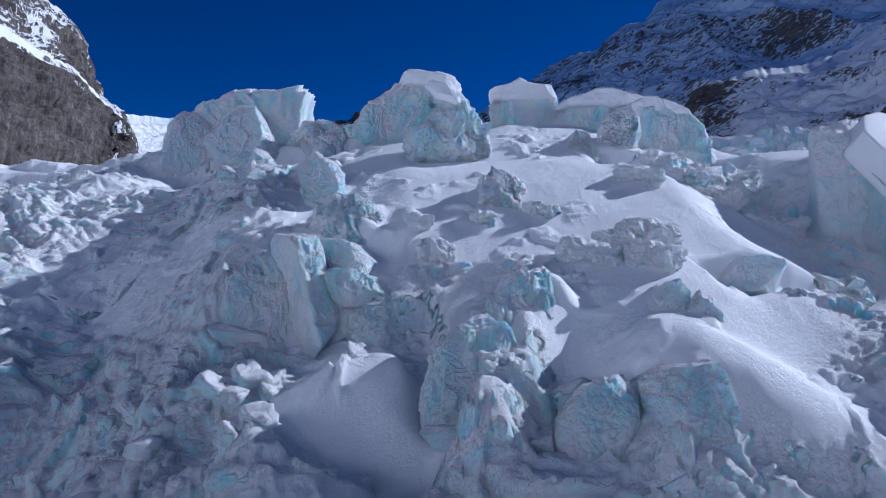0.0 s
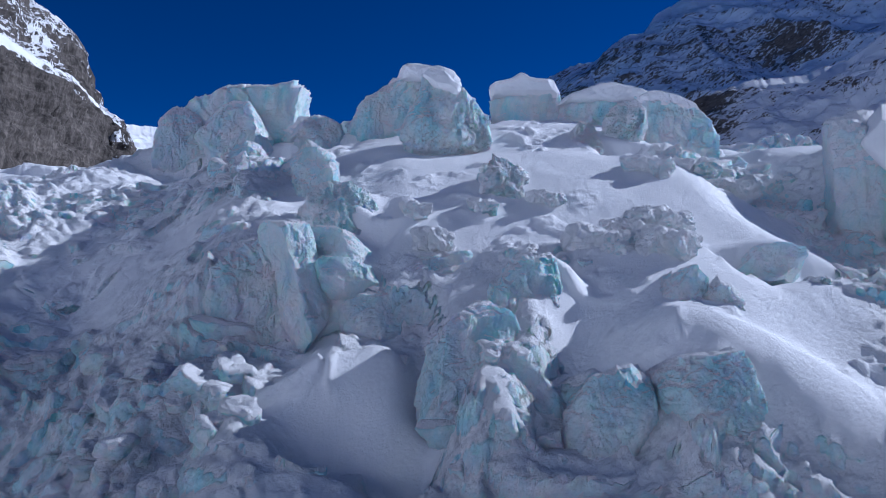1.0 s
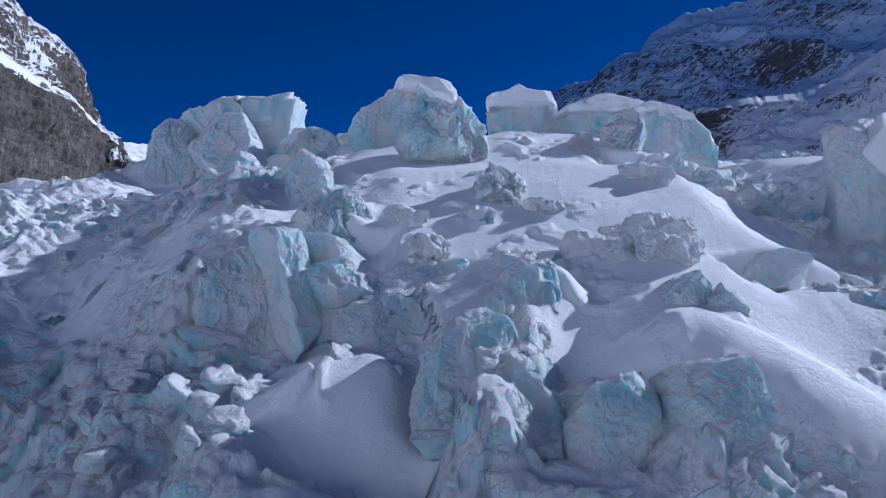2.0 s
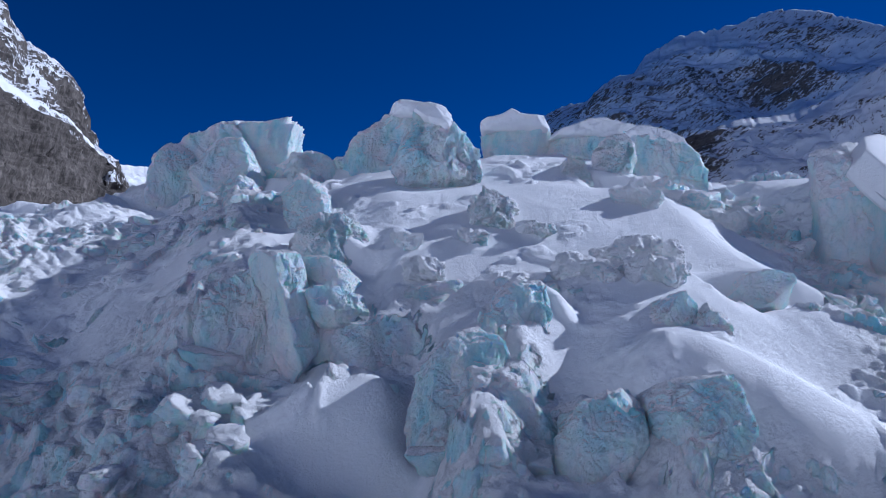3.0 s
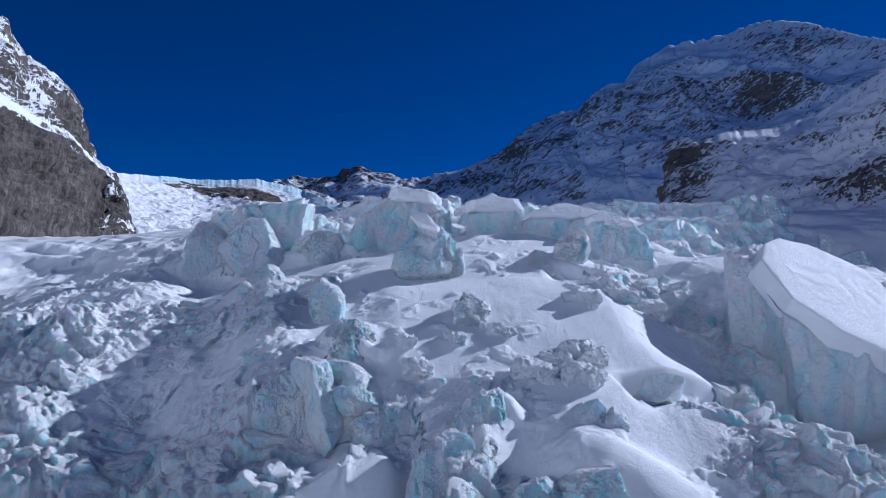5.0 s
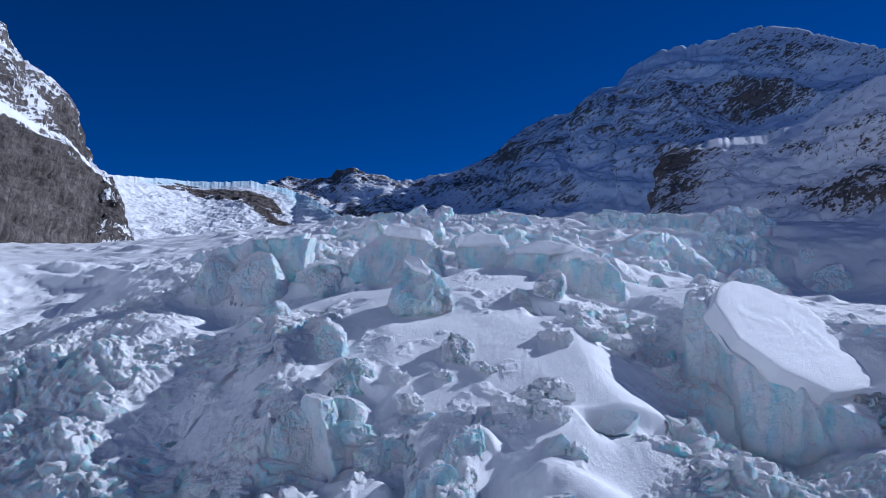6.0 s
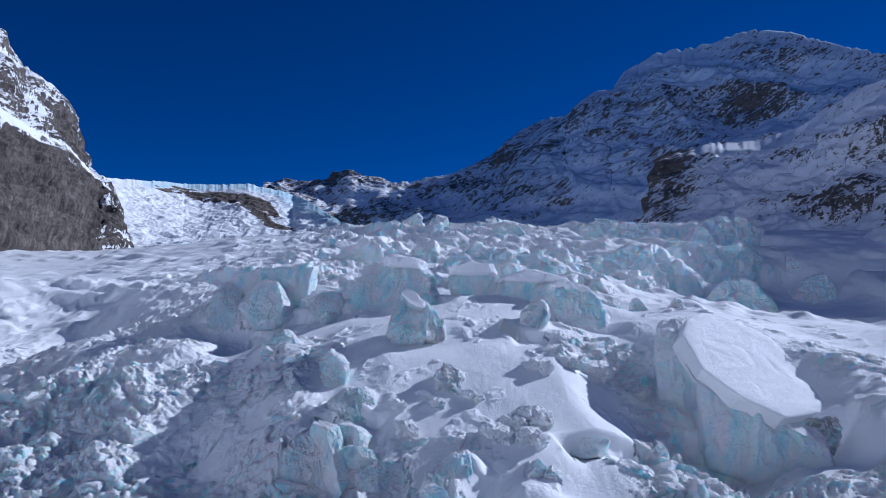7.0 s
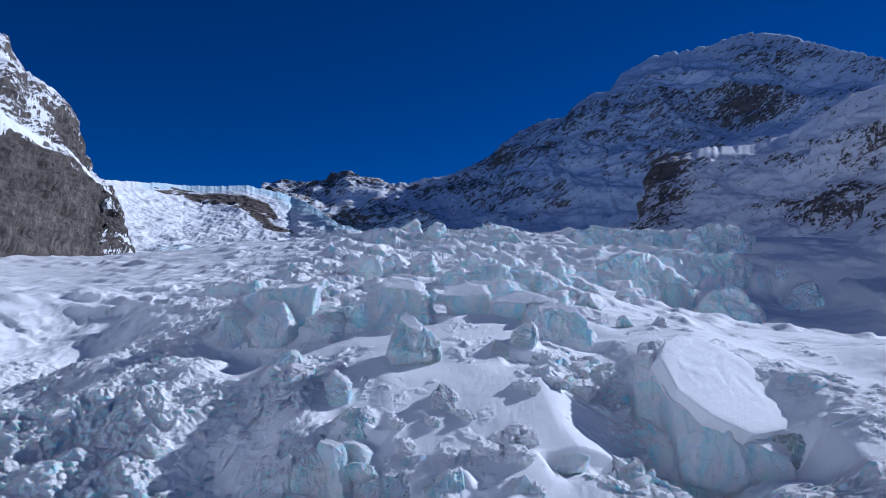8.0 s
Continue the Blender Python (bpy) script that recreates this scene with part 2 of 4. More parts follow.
# where the ground breaks down at the foot of an ice wall: from x, y to x, y, fall, how far in front it has risen again
FEET = [
    (-26, 82, -11, 79.6, 4.8, 9), (-11, 79.6, -1, 80, 3.5, 6), (-66, 159, -20, 160, 3.5, 14), (-20, 160, 10, 162, 3.0, 10),
    (35, 149, 60, 153, 3.5, 12), (26, 130, 36, 129, 3.0, 7), (60, 103, 98, 103, 11.0, 22), (128, 518, 252, 542, 27.0, 90),
    (225, 585, 350, 604, 17.0, 40), (170, 735, 320, 745, 18.0, 60), (280, 684, 392, 708, 12.0, 50), (-45, 816, 10, 816, 10.0, 60),
    (70, 876, 168, 880, 14.0, 60), (215, 473, 280, 472, 8.0, 40), (80, 326, 118, 330, 9.0, 24), (-20, 92, -6, 91, 2.5, 5), (29, 84, 48, 88, 4.5, 9),
]


def ground(x, y):
    z = sum(np.interp(y + d, PROFILE_Y, PROFILE_Z) for d in np.linspace(-10, 10, 9)) / 9
    for cx, cy, rx, ry, rise in SWELLS:
        z = z + rise * np.exp(-(((x - cx) / rx) ** 2) - ((y - cy) / ry) ** 2)
    for x0, y0, x1, y1, wide, rise in RIBS:
        dx, dy = x1 - x0, y1 - y0
        t = np.clip(((x - x0) * dx + (y - y0) * dy) / (dx * dx + dy * dy), 0, 1)
        d = np.hypot(x - x0 - t * dx, y - y0 - t * dy) / wide
        z = z + rise * np.exp(-d * d * (0.6 + 0.4 * d))
    # the wind-smoothed snow slope in the middle: an even, slightly domed ramp
    ramp_z = 2.68 + 0.01 * x + 0.4245 * y - 0.006 * (y - 104) ** 2
    z = z + (ramp_z - z) * smooth(-11, -4, x) * smooth(41, 32, x) * smooth(80, 87, y) * smooth(130, 120, y)
    for x0, y0, x1, y1, fall, reach in FEET:
        dx, dy = (x1 - x0) / math.hypot(x1 - x0, y1 - y0), (y1 - y0) / math.hypot(x1 - x0, y1 - y0)
        along, ahead = (x - x0) * dx + (y - y0) * dy, (x - x0) * dy - (y - y0) * dx
        soft = 0.08 * math.hypot(x1 - x0, y1 - y0) + 0.12 * reach
        span = smooth(-soft, soft, along) * smooth(-soft, soft, math.hypot(x1 - x0, y1 - y0) - along)
        z = z - fall * smooth(-0.06 * reach - 0.5, 0.06 * reach + 0.5, ahead) * np.exp(-np.clip(ahead / reach, 0, 9) ** 2) * span
    # the icefall breaks away into the gully, and steepens at its foot
    z = z - 0.40 * 3 * np.logaddexp(0, -(np.maximum(x, -60) + 17) / 3) * smooth(80, 66, y)
    z = z - 0.22 * 6 * np.logaddexp(0, -(np.maximum(x, -150) + 92) / 6) * smooth(240, 180, y)
    z = z - 0.6 * 2 * np.logaddexp(0, (61 - np.maximum(y, 40)) / 2) * smooth(12, 26, x)
    return z


def blob(x, y, cx, cy, rx, ry):
    return np.exp(-(((x - cx) / rx) ** 2) - ((y - cy) / ry) ** 2)


def brokenness(x, y):
    """0 on wind-smoothed snow, 1 on shattered ice."""
    r = 0.22 + 0.48 * smooth(90, 78, y + 4 * value3(x / 9, y / 9, 0 * x, 5))
    r = r + 0.5 * smooth(-14, -30, x) * smooth(150, 110, y) + 0.45 * smooth(-50, -70, x) * smooth(260, 180, y)
    r = r + 0.35 * blob(x, y, 45, 120, 16, 22) + 0.3 * smooth(60, 70, x) * smooth(150, 130, y) + 0.55 * blob(x, y, 60, 98, 8, 16) + 0.6 * blob(x, y, 52, 88, 7, 13)
    for hole in ((22, 104, 13, 16), (-2, 103, 7, 12), (0, 130, 10, 10), (18, 140, 14, 10), (32, 84, 8, 10), (16, 140, 22, 9), (40, 96, 7, 12), (-11, 66.5, 6, 2.4), (28, 77, 10, 5), (33, 87, 6, 7), (33, 62, 8, 4), (14, 70, 6, 4), (30, 70, 12, 4), (16, 63, 5, 3), (-4, 66, 5, 4)):
        r = r - 0.95 * blob(x, y, *hole)
    r = r - 0.40 * blob(x, y, -64, 112, 14, 20) + 0.55 * blob(x, y, 44, 72, 13, 12)
    far = smooth(190, 230, y) * smooth(-150, -60, x) * smooth(230 + 0.25 * y, 120 + 0.3 * y, x) * smooth(1000, 850, y)
    far = far * (1 - 0.93 * smooth(50, 90, x - 0.12 * (y - 200)) * smooth(530, 470, y - 0.2 * (x - 200)))
    left = 0.16 * smooth(-60, -90, x) * smooth(420, 200, y)
    r = np.where(y > 190, 0.12 + 0.7 * far + left, r)
    r = r + 0.30 * fbm(x / 13, y / 13, 0 * x, 7, 2)
    r = r * (1 - 0.55 * smooth(-130, -160, x) * (y < 190))
    r = r + 0.10 * smooth(-60, -90, x) * smooth(700, 200, y) * (y > 190)
    return np.clip(r, 0.03, 1.0) * smooth(20, 48, y)


def sheet(x, y):
    """Points of the glacier's surface, and how icy and how broken they are."""
    z = ground(x, y)
    r = brokenness(x, y)
    zero = np.zeros_like(x)
    wx, wy = x + 1.6 * value3(x / 4, y / 4, zero, 21), y + 1.6 * value3(x / 4, y / 4, zero, 22)
    ribs = fbm(x / 17 + 0.4 * y / 17, y / 28, zero, 61, 3, 0.5, ridged=True)
    far = smooth(185, 260, y)
    near_by, far_off, flank_at = y < 260, y > 185, (x < -48) & (y > 60) & (y < 260)

    def blocks(where, u, v, seed, tilt, crisp):
        level = np.zeros_like(x)
        level[where] = facets(u[where], v[where], seed, tilt, crisp)
        return level

    d = 0
    for scale, amp, seed, crisp in ((9.5, 0.9, 31, 40), (3.8, 0.75, 32, 60), (1.7, 0.30, 33, 60)):
        d = d + amp * blocks(near_by, wx / scale, wy / (0.8 * scale), seed, 1.2, crisp)
    d = d + 0.45 * fbm(x / 2.4, y / 2.4, z / 2.4, 51, 5, 0.55) + 0.5 * ribs
    # drifted snow fills the hollows, and only the higher lumps stand out of it
    fill, width = 1.1 - 1.7 * r, 0.22
    d = fill + width * np.logaddexp(0, (d - fill) / width)
    d = (d - fill) * (0.5 + 0.5 * r) + 0.35 * (1 - r) * value3(x / 9, y / 9, zero, 63) + 0.04 * fbm(x / 1.2, y / 2.5, zero, 64, 3)
    # sharp rubble of broken ice where little snow lies
    bare = smooth(0.45, 0.8, r)
    for scale, amp, seed in ((2.4, 0.34, 34), (1.0, 0.2, 35)):
        d = d + amp * bare * blocks((bare > 0) & near_by, (wx + 0.3 * z) / scale, (wy + 0.5 * z) / scale, seed, 1.8, 90)
    # crust of small blocks on the flank at the glacier's edge
    flank = smooth(-48, -60, x) * smooth(60, 80, y)
    d = d + flank * (0.20 * blocks(flank_at, wx / 1.6, (wy + 0.5 * x) / 1.3, 36, 1.8, 60) + 0.30 * blocks(flank_at, (wx + 0.5 * wy) / 3.4, wy / 4.2, 37, 1.6, 60))
    # the upper glacier: terraces and large broken plates
    wave = (y + 16 * value3(x / 55, y / 70, zero, 45) + 0.25 * x) / 58
    step = wave - np.floor(wave)
    terrace = 10.0 * (smooth(0.0, 0.16, step) - step)
    big = 3.6 * blocks(far_off, (x + 20 * value3(x / 40, y / 40, zero, 41)) / 85, (y + 0.3 * x) / 34, 42, 1.4, 40) + 0.75 * terrace
    big = big + 1.5 * blocks(far_off, x / 17, (y + 5 * value3(x / 12, y / 12, zero, 44)) / 12, 43, 1.4, 40)
    crumbs = (0.12 + 0.9 * r) * 0.7 * blocks(far_off, wx / 4.5, (wy + 0.4 * x) / 3.5, 66, 1.6, 60) + 0.22 * fbm(x / 3.2, y / 3.2, zero, 67, 3, 0.6)
    d = d * (1 - 0.8 * far) + far * (r * (big + 1.5 * ribs) + (0.1 + r) * fbm(x / 9, y / 9, zero, 65, 3) + crumbs)
    d = d * smooth(0, 46, y)
    p = np.stack([x, y - 0.55 * d, z + 0.83 * d], -1)
    return p, r


def steps(*stretches):
    """Places from stretches of (from, to, step)."""
    return np.concatenate([np.arange(a, b, c) for a, b, c in stretches])


REACH = 3.0 * np.cumsum(1.13 ** np.arange(36))
XS = np.concatenate([-420 - REACH[::-1], steps((-420, -180, 3.5), (-180, -94, 0.6), (-94, 84, 0.31), (84, 150, 0.9), (150, 470, 3.0)), 470 + REACH])
YS = np.concatenate([48 - 0.3 * np.cumsum(1.07 ** np.arange(68))[::-1], steps((48, 130, 0.3), (130, 200, 0.6), (200, 420, 1.5), (420, 900, 3.6)), 900 + 3.8 * np.cumsum(1.065 ** np.arange(66))])
GX, GY = np.meshgrid(XS, YS)
GP, GR = sheet(GX, GY)
GN = grid_normals(GP)


def icy(nz, r, p, seed=71):
    """Where wind and slope leave the ice bare."""
    n = fbm(p[..., 0] / 5, p[..., 1] / 5, p[..., 2] / 5, seed, 3)
    return np.clip(smooth(0.62, 0.22, nz + 0.16 * n) * (0.25 + 0.85 * r) + 0.10 * n, 0, 1)


PATCH = fbm(GX / 7, GY / 7, GP[..., 2] / 7, 73, 3)
BARE = smooth(96, 82, GY + 0.7 * np.minimum(GX + 22, 0)) * smooth(-0.2, 0.5, PATCH) * smooth(0.3, 0.6, GR)
ICE = np.clip(icy(GN[..., 2], GR, GP) + 0.5 * BARE * smooth(0.86, 0.55, GN[..., 2]), 0, 1)
DIRT = np.clip(1.5 * fbm(GX / 9, GY / 9, GP[..., 2] / 5, 81, 3) - 0.25, 0, 1) * 0.5 * GR * smooth(0.95, 0.7, GN[..., 2])
glacier = new("ground", mesh_of("ground", GP.reshape(-1, 3), grid_faces(*GX.shape), GLACIER, ice=ICE, dirt=DIRT, broken=np.clip(1.3 * GR - 0.2, 0, 1)))
tagged(glacier, "broken glacier icefall of blue ice under wind-packed snow", "glacier", kind="structure")


# ---- ice masses: rounded polyhedra with chipped faces ----
def cube_sphere(n):
    """Directions all round, from a cube's grid, and the quads between them."""
    t = np.linspace(-1, 1, n + 1)
    a, b = np.meshgrid(t, t)
    a, b = np.tan(a * math.pi / 4), np.tan(b * math.pi / 4)
    one = np.ones_like(a)
    pts, quads = [], []
    for k, side in enumerate(((one, a, b), (-one, -a, b), (-a, one, b), (a, -one, b), (-b, a, one), (b, a, -one))):
        pts.append(np.stack(side, -1).reshape(-1, 3))
        quads.append(grid_faces(n + 1, n + 1) + k * (n + 1) ** 2)
    pts, quads = np.concatenate(pts), np.concatenate(quads)
    _, first, back = np.unique(np.round(pts, 5), axis=0, return_index=True, return_inverse=True)
    pts = pts[first]
    return pts / np.linalg.norm(pts, axis=1, keepdims=True), back.reshape(-1)[quads]


SPHERES = {n: cube_sphere(n) for n in (8, 18, 32, 40, 54, 66)}


def facets3(p, seed):
    """Broken blocks in space: every cell a height and a tilt of its own."""
    f = np.floor(p)
    first, level = np.full(len(p), 9.0), np.zeros(len(p))
    for k in range(27):
        c = f + np.array([k % 3 - 1, k // 3 % 3 - 1, k // 9 - 1])
        h = [hashed(c[:, 0], c[:, 1], c[:, 2], seed + j) for j in range(6)]
        q = p - c - np.stack(h[:3], -1)
        d = (q * q).sum(1)
        near = d < first
        level = np.where(near, h[3] * 2 - 1 + 1.2 * ((h[4] * 2 - 1) * q[:, 0] + (h[5] * 2 - 1) * q[:, 2]), level)
        first = np.where(near, d, first)
    return level


def mass(name, size, seed, n=32, planes=(), chips=16, sharp=24, grain=0.09, fluting=0.0, cap=False, frozen=0.9, dirty=0.0):
    """An ice body with its middle at the origin and its half-sizes given. planes: extra cuts, as (nx, ny, nz, distance)."""
    ways, quads = SPHERES[n]
    rng = np.random.default_rng(seed)
    cuts = list(planes)
    for axis in range(3):
        for sign in (1, -1):
            v = rng.normal(size=3) * (0.12 if cap else 0.22)
            v[axis] = sign
            cuts.append((*v, 1.0))
    for _ in range(chips):
        v = rng.normal(size=3)
        v /= np.linalg.norm(v)
        cuts.append((*v, rng.uniform(0.80, 1.12) * (abs(v).sum() ** 0.5)))
    cuts = np.array(cuts, float)
    lengths = np.linalg.norm(cuts[:, :3], axis=1)
    reach = np.maximum(ways @ (cuts[:, :3] / lengths[:, None]).T, 0) / cuts[:, 3]
    radius = (reach**sharp).sum(1) ** (-1 / sharp)
    p = ways * radius[:, None] * np.array(size)
    s = float(min(size))
    big = float(np.mean(size))
    q = p + 7.7 * seed
    push = grain * s * 1.6 * fbm(q[:, 0] / big * 1.4, q[:, 1] / big * 1.4, q[:, 2] / big * 1.4, seed, 3, 0.5)
    if not cap:
        push = push + grain * s * 1.0 * facets3(q / big * 1.5 + 0.4 * value3(q[:, 0] / 2, q[:, 1] / 2, q[:, 2] / 2, seed)[:, None], seed + 3)
        push = push + 0.16 * facets3(q / 1.3, seed + 5) + 0.22 * fbm(q[:, 0] / 1.8, q[:, 1] / 1.8, q[:, 2] / 1.8, seed + 6, 4, 0.6)
    if fluting:
        push = push + fluting * s * fbm(q[:, 0] / s * 2, q[:, 1] / s * 2, q[:, 2] / s * 0.5, seed + 9, 3, ridged=True)
    p = p + ways * push[:, None]
    me = mesh_of(name, p, quads, GLACIER)
    nz = np.zeros(len(p) * 3, np.float32)
    me.vertices.foreach_get("normal", nz)
    nz = nz.reshape(-1, 3)[:, 2]
    ice = np.zeros(len(p)) if cap else icy(nz, np.full(len(p), frozen), p, seed)
    me.attributes.new("ice", "FLOAT", "POINT").data.foreach_set("value", ice.astype(np.float32))
    dirt = dirty * np.clip(fbm(p[:, 0] / s, p[:, 1] / s, p[:, 2] / s * 2, seed + 4, 3) + 0.1, 0, 1)
    me.attributes.new("broken", "FLOAT", "POINT").data.foreach_set("value", np.full(len(p), 0.15 if cap else 0.7, np.float32))
    me.attributes.new("dirt", "FLOAT", "POINT").data.foreach_set("value", dirt.astype(np.float32))
    return me


def nearest(x, y):
    """The surface of the glacier at a place in plan."""
    i, j = np.searchsorted(YS, y), np.searchsorted(XS, x)
    return Vector(GP[min(i, len(YS) - 1), min(j, len(XS) - 1)])


def serac(label, base, pieces, caps=(), group="seracs of the icefall", kind="serac", sink=0.0):
    """A tower of ice on an Empty at its base. pieces and caps: (offset x, y, z, half-sizes, turns in degrees, seed, further mass() arguments)."""
    root = new(kind)
    root.location = base if kind == "serac" else (*base[:2], nearest(*base[:2]).z + 0.05 * pieces[0][1][2] - pieces[0][0][2] - sink)
    for k, ((ox, oy, oz), size, turns, seed, more) in enumerate(pieces):
        name = "ice_spur" if k else "ice_body"
        ob = part(name, mass(name, size, seed, **more), root)
        ob.matrix_local = pose(ox, oy, oz, *turns)
    for (ox, oy, oz), size, turns, seed, more in caps:
        ob = part("snow_cap", mass("snow_cap", size, seed, cap=True, **{"chips": 9, "sharp": 16, "grain": 0.10, "n": 40, **more}), root, "thick white cap of wind-packed snow")
        ob.matrix_local = pose(ox, oy, oz, *turns)
    return tagged(root, label, "serac", group)


def berg(name, outline, depths, seed, n=54, chips=16, grain=0.035, fluting=0.0, cap=False, frozen=0.9, dirty=0.0, sharp=16, sink=None, cuts=()):
    """An ice body from its outline across and up, and its reach to the front and back; its foot goes down into the ground by sink."""
    ways, quads = SPHERES[n]
    rng = np.random.default_rng(seed)
    o = np.array(outline, float)
    half = np.ptp(o, axis=0) / 2
    if not cap:
        o[:, 1] -= np.where(o[:, 1] < -0.35 * half[1], 0.12 * half[1] + 0.8 if sink is None else sink, 0)
    angles = np.arctan2(o[:, 1], o[:, 0])
    o, angles = o[np.argsort(angles)], np.sort(angles)
    ways = ways * np.array([half[0], sum(depths) / 2, half[1]])
    ways = ways / np.linalg.norm(ways, axis=1, keepdims=True)
    to = np.arctan2(ways[:, 2], ways[:, 0])
    at = np.searchsorted(angles, to) % len(o)
    a, b = o[at - 1], o[at]
    e, ab = np.stack([np.cos(to), np.sin(to)], -1), b - a
    rim = (a[:, 0] * ab[:, 1] - a[:, 1] * ab[:, 0]) / (e[:, 0] * ab[:, 1] - e[:, 1] * ab[:, 0])
    flat = (np.hypot(ways[:, 0], ways[:, 2]) / rim) ** sharp
    deep = (np.abs(ways[:, 1]) / np.where(ways[:, 1] < 0, depths[0], depths[1])) ** sharp
    p = ways * ((flat + deep) ** (-1 / sharp))[:, None]
    for _ in range(chips):
        v = rng.normal(size=3) * (1.0, 1.2, 0.8)
        v[1] = -abs(v[1]) if rng.random() < 0.75 else v[1]
        v /= np.linalg.norm(v)
        d = p @ v
        p = p - np.maximum(d - d.max() * rng.uniform(0.72, 0.97), 0)[:, None] * v * 0.94
    for nx, ny, nz, reach in cuts:
        v = np.array([nx, ny, nz])
        p = p - np.maximum(p @ v - reach, 0)[:, None] * v / (v @ v)
    share = (deep / (flat + deep))[:, None]
    out = ways * (1, 0, 1) * (1 - share) + np.sign(ways) * (0, 1, 0) * share
    out = out / np.maximum(np.linalg.norm(out, axis=1, keepdims=True), 1e-6)
    size = float(np.sqrt(half[0] * half[1]))
    q = p + 7.7 * (seed % 97)
    q = q + 0.12 * size * np.stack([value3(q[:, 0] / size * 3, q[:, 1] / size * 3, q[:, 2] / size * 3, seed + k) for k in range(3)], -1)
    push = 1.6 * fbm(q[:, 0] / size * 1.3, q[:, 1] / size * 1.3, q[:, 2] / size * 1.3, seed, 4, 0.5)
    if not cap:
        for scale, amp in ((0.55, 1.1), (0.26, 0.6), (0.12, 0.25)):
            push = push + amp * facets3(q / (scale * size) * (1, 1, 0.75), seed + 3)
    push = push * grain * size
    if not cap and size < 15:
        push = push + 0.08 * facets3(q / 1.1, seed + 5) + 0.10 * fbm(q[:, 0] / 1.5, q[:, 1] / 1.5, q[:, 2] / 1.5, seed + 6, 4, 0.6)
    if fluting:
        push = push + fluting * size * fbm(q[:, 0] / size * 4, q[:, 1] / size * 4, q[:, 2] / size * 0.7, seed + 9, 3, ridged=True)
    p = p + out * push[:, None]
    me = mesh_of(name, p, quads, GLACIER)
    nz = np.zeros(len(p) * 3, np.float32)
    me.vertices.foreach_get("normal", nz)
    nz = nz.reshape(-1, 3)[:, 2]
    me.attributes.new("ice", "FLOAT", "POINT").data.foreach_set("value", (0 * nz if cap else icy(nz, np.full(len(p), frozen), p, seed)).astype(np.float32))
    dirt = dirty * np.clip(fbm(p[:, 0] / size * 2, p[:, 1] / size * 2, p[:, 2] / size, seed + 4, 3) + 0.1, 0, 1)
    me.attributes.new("broken", "FLOAT", "POINT").data.foreach_set("value", np.full(len(p), 0.12 if cap else 0.7, np.float32))
    me.attributes.new("dirt", "FLOAT", "POINT").data.foreach_set("value", dirt.astype(np.float32))
    return me


def cliff_of_ice(label, *pieces, kind="serac", group="seracs of the icefall"):
    """An ice tower on an Empty at its base. pieces: (place, lean back, turn, outline, depths, seed, further berg() arguments)."""
    (x, y, z), outline = pieces[0][0], pieces[0][3]
    base = Vector((x, y, z + min(v for _, v in outline)))
    root = new(kind)
    root.location = base
    for k, (place, lean, turn, outline, depths, seed, more) in enumerate(pieces):
        name = "snow_cap" if more.get("cap") else "ice_spur" if k else "ice_body"
        ob = part(name, berg(name, outline, depths, seed, **more), root, "thick white cap of wind-packed snow" if more.get("cap") else "")
        ob.matrix_local = Matrix.Translation(Vector(place) - base) @ pose(0, 0, 0, 0, 0, turn) @ pose(0, 0, 0, -lean, 0, 0)
    return tagged(root, label, "serac" if kind == "serac" else "ice block", group)


# broad block with a horn at its end
cliff_of_ice("broad block of blue ice under a flat snow roof and horn",
    ((-48.0, 167.5, 64.4), 0, 6, [(-16.8, -10.2), (-16.3, -1.7), (-14.7, 0.7), (-12.8, 3.7), (-7.5, 5.4), (0.1, 7.5), (10.3, 8.8), (13.7, 8.6), (15.9, 10.4), (16.9, 8.9), (15.4, 4.7), (15.0, 0.1), (13.7, -6.5), (0, -9.3)], (5, 12), 101, dict(n=66, chips=7, fluting=0.02)),
    ((-57.3, 160.6, 60.5), -4, 14, [(-5.9, -6.5), (-4.9, 2.0), (-1.8, 6.2), (2.2, 7.5), (3.7, 6.8), (4.8, 1.2), (6.0, -2.2), (4.5, -6.0), (-1.2, -7.5)], (3, 7), 102, dict(fluting=0.03, frozen=1.0)),
    ((-44.7, 158.8, 61.5), 14, -4, [(-6.9, -7.0), (-8.3, -0.3), (-7.5, 5.0), (-3.4, 7.0), (0.0, 6.9), (3.2, 5.6), (6.4, 0.7), (8.3, -2.2), (8.1, -5.6), (0.9, -6.5)], (3, 6), 104, dict(chips=20, frozen=0.6)),
    ((-26.8, 161.5, 60.9), 6, 0, [(-5.8, -2.7), (-5.6, 0.8), (-1.5, 4.8), (4.1, 4.0), (5.8, 1.5), (3.6, -2.7), (-1.3, -4.8)], (3, 5), 105, dict()))
